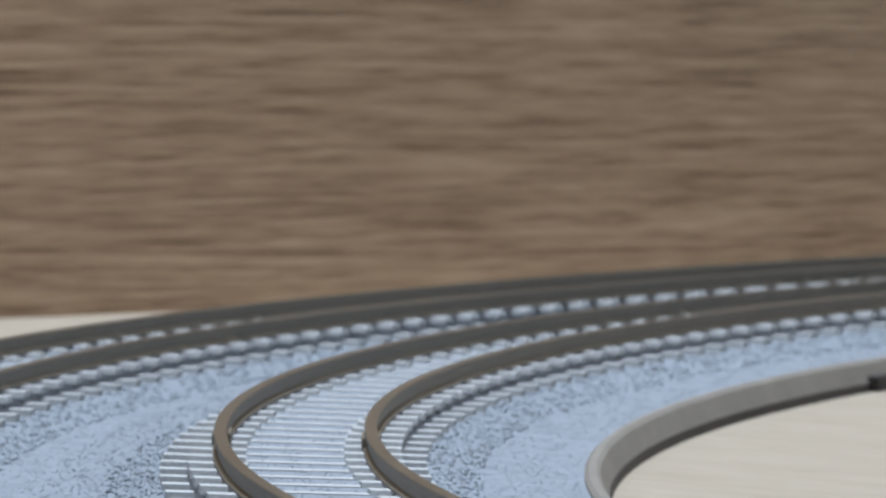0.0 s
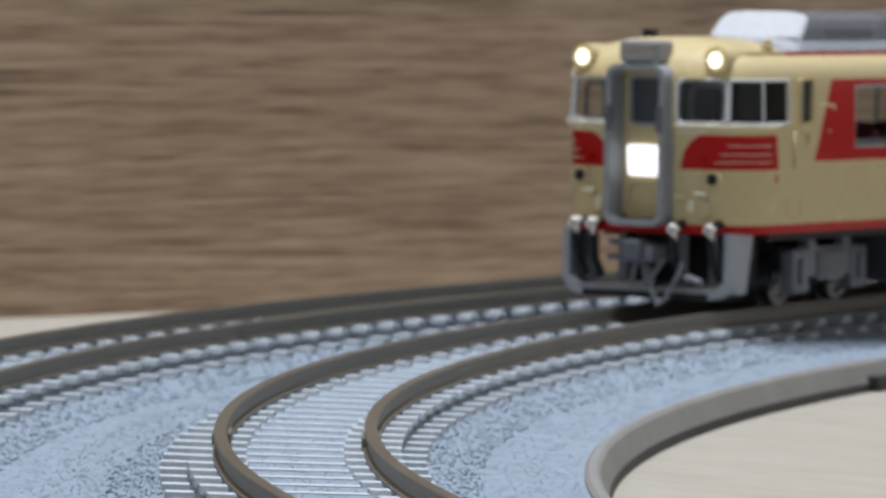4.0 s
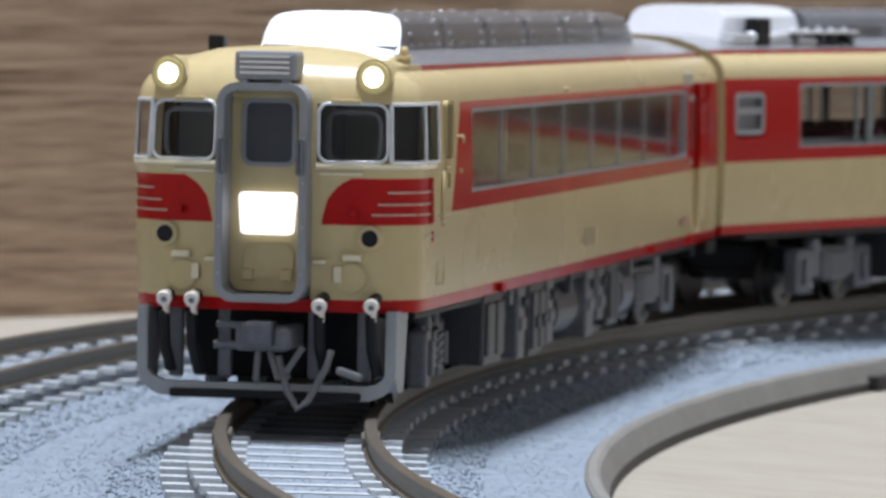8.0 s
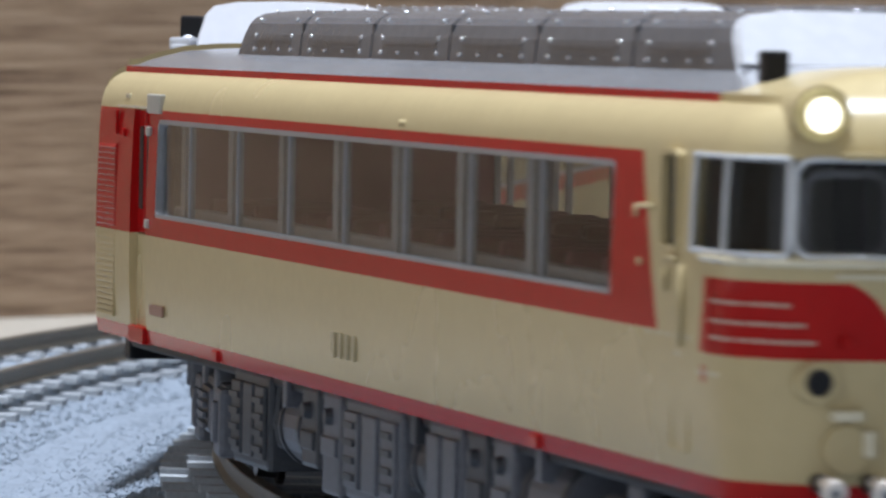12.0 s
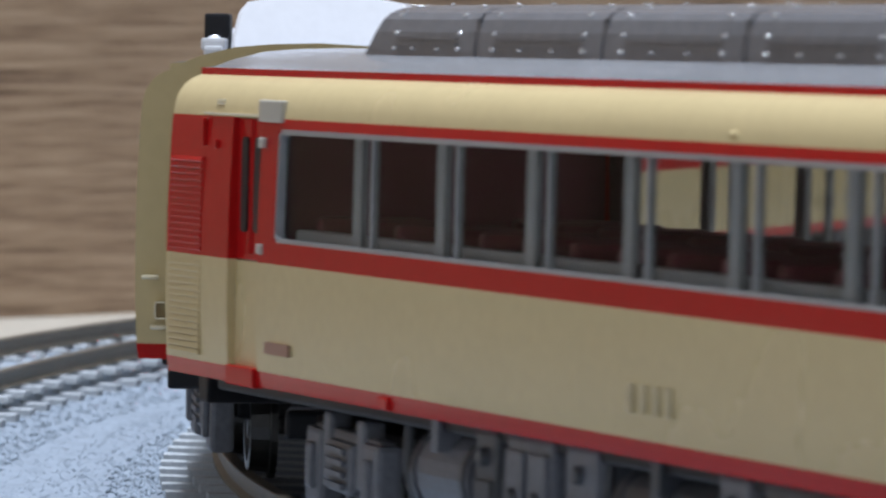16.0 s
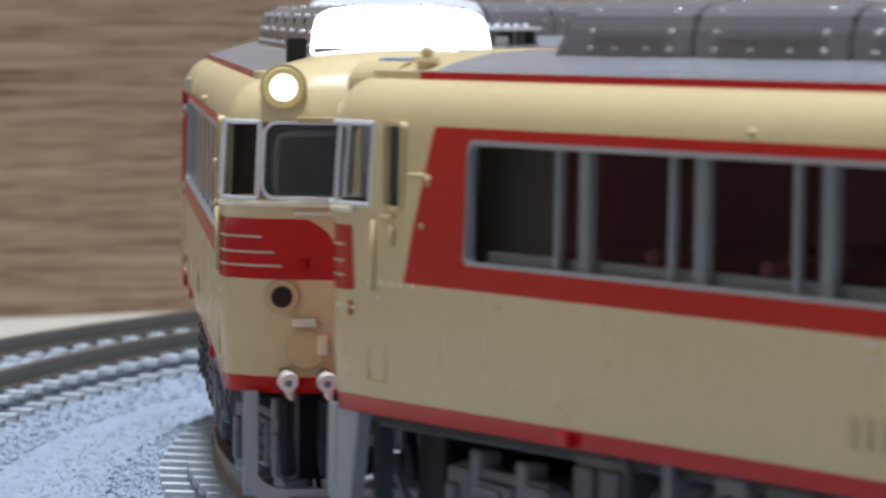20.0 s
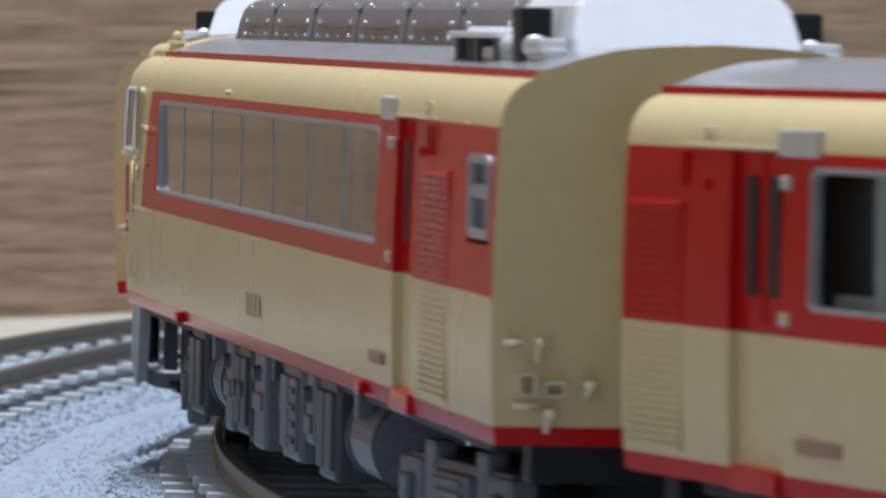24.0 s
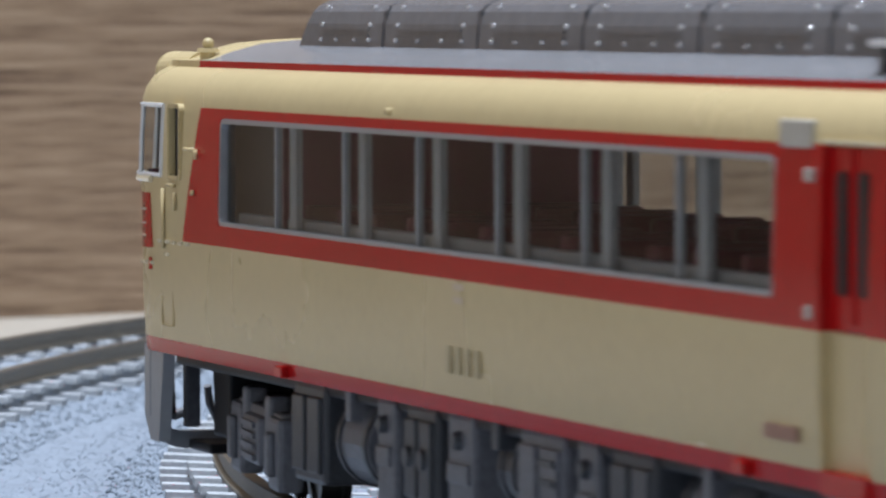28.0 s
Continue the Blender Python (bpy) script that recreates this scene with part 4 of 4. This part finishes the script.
        ball = bmesh.ops.create_icosphere(horn, subdivisions=2, radius=0.34)["verts"]
        bmesh.ops.translate(horn, vec=(0, 0, 25.0), verts=ball)
        part("roof_whistle", horn, CREAM, car, "cream whistle cover at the roof edge", at=mm_pose(59.2, s * 7.4, -0.55))
    outer = [(-8.95, 7.0)] + [(-6.8 - 2.15 * math.cos(radians(t)), 3.1 - 2.15 * math.sin(radians(t))) for t in range(0, 91, 15)]
    inner = [(-8.3, 7.0)] + [(-6.8 - 1.5 * math.cos(radians(t)), 3.1 - 1.15 * math.sin(radians(t))) for t in range(0, 91, 15)]
    outline = outer + [(-a, b) for a, b in outer[::-1]] + [(-a, b) for a, b in inner] + inner[::-1]
    part("guard_frame", slab(outline, 0, 1.2), GUARD, car, "grey rounded snow guard frame", at=mm_pose(66.6, 0, 0, 0, 0, -90))
    part("guard_plate", box(62.0, 68.2, -6.6, 6.6, 0.9, 1.5, 0.2), BLACK, car, "black plate under the snow guard")
    part("front_backing", box(58.5, 62.0, -6.4, 6.4, 2.0, 7.1, 0.2), BLACK, car)
    cp = bmesh.new()
    add_box(cp, 64.0, 69.4, -1.8, 1.8, 4.2, 6.0, 0.3)
    add_box(cp, 68.6, 70.6, -1.0, 1.0, 4.6, 6.3, 0.3)
    add_box(cp, 68.0, 70.2, 1.0, 2.2, 4.4, 5.9, 0.3)
    add_rod(cp, (69.0, -1.2, 5.9), (69.0, -3.1, 6.0), 0.28)
    add_rod(cp, (69.0, -1.2, 4.6), (69.0, -3.3, 4.6), 0.28)
    part("coupler", cp, UNDER_PALE, car, "dark grey knuckle coupler")
    for y, z in ((-6.8, 7.55), (-4.8, 7.55), (4.0, 7.3), (7.4, 7.35)):
        nz = nose_x(y / SIDE)
        cock = part("brake_pipe", tube([(nz - 1.0, y, 7.9), (nz + 0.7, y, 7.6), (nz + 0.9, y * 1.0, 6.6), (nz + 0.5, y, 4.6), (nz - 0.6, y + 0.2, 2.8)], 0.42), BLACK, car, "black brake hose")
        tip = rod((nz + 0.1, y, z + 0.3), (nz + 1.2, y + 0.05, z + 0.05), 0.36, 0.4, 14)
        add_rod(tip, (nz + 1.1, y + 0.05, z + 0.1), (nz + 1.35, y + 0.08, z), 0.55, 0.5, 14)
        add_rod(tip, (nz + 0.9, y + 0.1, z - 0.1), (nz + 0.95, y + 0.2, z - 1.0), 0.3, 0.2, 10)
        part("pipe_tip", tip, WHITE_TIP, cock, "bare pale pipe end")
        part("nozzle_hole", rod((nz + 1.3, y + 0.08, z), (nz + 1.4, y + 0.08, z - 0.01), 0.22, 0.2, 12), HOSE, cock, "dark nozzle opening")
    for a, b in (((1.0, 3.2), (2.9, 4.6)), ((0.6, 4.2), (2.0, 2.6)), ((-0.2, 4.2), (-0.2, 2.2))):
        part("jumper_hose", tube([(69.2, a[0], a[1]), (69.9, (a[0] + b[0]) / 2, (a[1] + b[1]) / 2 - 0.9), (69.4, b[0], b[1])], 0.23), HOSE, car, "grey jumper hose")
    part("jumper_hose", tube([(69.3, 1.2, 3.9), (69.9, 2.0, 1.6), (70.0, 2.7, 0.5), (69.9, 3.4, 1.0), (69.5, 4.6, 3.4), (69.2, 4.8, 4.4)], 0.25), HOSE, car, "grey hanging jumper hose")
    part("jumper_head", box(69.0, 70.0, 4.1, 5.9, 4.3, 4.8, 0.2, Matrix.Rotation(-0.3, 4, "X")), HOSE, car)
    part("cab_bulkhead", box(54.6, 55.4, -9.2, 9.2, 8.0, 21.3), BULKHEAD, car, "grey-green cab bulkhead")
    part("cab_desk", box(61.0, 66.4, -7.2, 7.2, 13.0, 16.2, 0.4), CABIN, car)
    # Dark block added to stop the bright view through the cab's side windows.
    part("cab_view_block", box(56.6, 61.0, -3.0, 3.0, 8.9, 21.2, 0.3), CABIN, car, "dark block added in the cab to stop the view through")
    part("cab_floor", box(55.0, 64.0, -8.8, 8.8, 8.0, 8.9), CABIN, car)
    for s in (-1, 1):
        part("cab_window_frame", frame_ring(3.9, 3.6, 0.9, 0.3, 0.3), UNDER_PALE, car, "grey inner window frame", at=mm_pose(66.5, s * 5.6, 18.7, 0, 0, -90))
    part("roof_beacon", box(57.0, 58.3, -6.6, -5.5, 23.6, 25.3, 0.2), BLACK, car, "small black roof fitting")


UNLIT = material("pale_grey_plastic", (0.44, 0.42, 0.37), 0.4)


def build_car(kind, name, label, lit=False, tail=False, yaw=7.2):
    car = new(name)
    body = part("body", shell(kind), [CREAM, RED, ROOF, INSIDE], car, "cream shell with a red window band and a grey roof")
    sol = body.modifiers.new("thick", "SOLIDIFY")
    sol.thickness, sol.offset, sol.material_offset = 0.55 * MM, -1, 3
    underfloor(car, kind)
    for x, s in ((48, 1), (-48, -1)):
        build_bogie(car, x, s * yaw)
    roof_units(car, kind)
    seats_and_windows(car, kind)
    side_details(car, kind)
    end_furniture(car, -HALF, -1)
    if kind == "middle":
        end_furniture(car, HALF, 1)
    else:
        cab_front(car, lit, tail)
    return tagged(car, label, "model train car", "cars of the model train")


car_front = build_car("front", "cab_car", "cream and red model diesel railcar with lit headlamps on its cab", lit=True)
car_middle = build_car("middle", "middle_car", "cream and red model railcar with flat gangway ends")
car_back = build_car("back", "tail_cab_car", "cream and red model railcar with glowing red tail lamps", tail=True, yaw=-7.2)

# car, metres behind the first, turn, how high (mm) and at what lean it rides on its springs
CARS = [(car_front, 0.0, 0, 0.06, 0.06), (car_middle, 0.14897, 0, 0.34, 0.46), (car_back, 0.2974, 180, 0.57, 0.07)]
CARS += [(copy_thing(car_front, Matrix()), 0.44355, 0, 0.36, -0.5), (copy_thing(car_back, Matrix()), 0.59182, 180, 0.87, 0.17), (copy_thing(car_back, Matrix()), 0.7395, 180, 0.85, -1.15)]

# ---- ties and ballast ----
tie_bm = bmesh.new()
for x0, x1, w0, w1, z0, z1 in ((-7.0, -3.2, 1.1, 0.95, -2.0, -1.5), (3.2, 7.0, 1.1, 0.95, -2.0, -1.5), (-6.5, -3.2, 0.8, 0.8, -2.9, -2.0), (3.2, 6.5, 0.8, 0.8, -2.9, -2.0), (-3.3, 3.3, 0.85, 0.75, -2.6, -1.78),
                               (-8.7, -6.4, 1.05, 0.9, -3.3, -2.4), (6.4, 8.7, 1.05, 0.9, -3.3, -2.4)):
    vs = add_box(tie_bm, x0, x1, -w0, w0, z0, z1)
    for v in vs:
        if v.co.z > (z0 + z1) / 2:
            v.co.y *= w1 / w0
bmesh.ops.scale(tie_bm, vec=(MM, MM, MM), verts=tie_bm.verts)
tie = part("tie", tie_bm, TIE, bed, "pale concrete tie", raw=True)
first = True
rest = bmesh.new()
for c, pitch in ((R_IN, 0.92), (R_OUT, 0.86)):
    n = int((STATIONS[-1] - STATIONS[0]) / pitch)
    for k in range(n):
        u = STATIONS[0] + (k + 0.5) * pitch
        p, deg = on_track(u, c - R_IN)
        m = Matrix.Translation(p) @ Matrix.Rotation(radians(deg), 4, "Z") @ pose(0, 0, 0, 0, -CANT, 0)
        if 160 < u < 258:
            if first:
                tie.matrix_basis, first = m, False
            else:
                again(tie, m)
        else:
            add_box(rest, -7.6 * MM, 7.6 * MM, -0.95 * MM, 0.95 * MM, -2.6 * MM, -1.55 * MM, 0, m)
far_ties = part("far_ties", rest, TIE, bed, "pale concrete ties round the rest of the curve", raw=True)
far_ties["kind"] = "stuff"


def ballast():
    """Loose grains over the bed where the curve is seen, in one mesh."""
    rng = np.random.default_rng(7)
    n = 62000
    r = rng.uniform(0.3620, 0.4325, n)
    a = np.radians(rng.uniform(168, 246, n))
    z = np.array([bed_height(v) for v in r])
    size = rng.uniform(0.07, 0.15, n) * MM
    off = np.minimum(abs(r - R_IN), abs(r - R_OUT))
    bank = (off > 0.0084) & (off < 0.0122)
    size = np.where(bank, size * 2.1, size)
    base = np.array([(1, 0, 0), (-1, 0, 0), (0, 1, 0), (0, -1, 0), (0, 0, 1), (0, 0, -1)], float)
    tri = np.array([(0, 2, 4), (2, 1, 4), (1, 3, 4), (3, 0, 4), (2, 0, 5), (1, 2, 5), (3, 1, 5), (0, 3, 5)])
    jitter = rng.uniform(0.6, 1.35, (n, 6, 1)) * base[None] + rng.uniform(-0.25, 0.25, (n, 6, 3))
    pts = jitter * size[:, None, None]
    turn = rng.uniform(0, 6.28, n)
    x = pts[..., 0] * np.cos(turn)[:, None] - pts[..., 1] * np.sin(turn)[:, None]
    y = pts[..., 0] * np.sin(turn)[:, None] + pts[..., 1] * np.cos(turn)[:, None]
    co = np.stack([x + (r * np.cos(a))[:, None], y + (r * np.sin(a))[:, None], pts[..., 2] * np.where(bank, 0.9, 0.4)[:, None] + (z + size * 0.05)[:, None]], -1).reshape(-1, 3)
    faces = (tri[None] + (np.arange(n) * 6)[:, None, None]).reshape(-1)
    me = bpy.data.meshes.new("ballast_grains")
    me.vertices.add(len(co)), me.loops.add(len(faces)), me.polygons.add(len(faces) // 3)
    me.vertices.foreach_set("co", co.ravel())
    me.loops.foreach_set("vertex_index", faces)
    me.polygons.foreach_set("loop_start", np.arange(0, len(faces), 3))
    me.update(calc_edges=True)
    me.materials.append(STONE)
    ob = new("ballast_grains", me)
    ob.parent = bed
    ob["kind"], ob["label"] = "stuff", "fine grey-blue ballast grains"


ballast()

# degrees of arc run by the first car's middle, every half second
RUN = [169.57, 172.04, 174.5, 176.97, 179.44, 181.9, 184.39, 186.88, 189.35, 191.77, 194.04, 196.64, 199.44, 202.46, 205.55, 208.62, 211.62, 214.44, 217.23, 220.11, 223.12, 226.43, 229.86, 233.23, 236.6, 239.99, 243.41, 246.91, 250.56,
       254.21, 257.97, 262.08, 266.13, 269.71, 273.05, 276.18, 279.5, 282.39, 285.35, 288.9, 292.62, 296.2, 299.69, 302.97, 306.61, 310.42, 314.25, 317.96, 321.43, 325.1, 328.44, 331.93, 335.62, 339.7, 343.82, 347.65, 351.41]


def motions():
    """Each car rides on two bogies that follow the rails."""
    reach = math.degrees(math.asin(0.048 / R_IN))
    for car, behind, turn, rise, lean in CARS:
        for bogie in car.children:
            if bogie.name.split(".")[0] == "bogie":
                bogie.location.z -= rise * MM
        rows = []
        for i, run in enumerate(RUN):
            u = run - math.degrees(behind / R_IN)
            (a, _), (b, _) = on_track(u - reach), on_track(u + reach)
            d = (b - a).normalized()
            c = (a + b) / 2 - Vector((d.y, -d.x, 0)) * 0.00063
            m = pose(c.x, c.y, rise * MM, 0, 0, math.degrees(math.atan2(d.y, d.x))) @ pose(0, 0, 0, -CAR_CANT - lean, 0, 0) @ pose(0, 0, 0, 0, 0, turn)
            rows.append((i * 0.5, m))
        walk(car, rows)


motions()
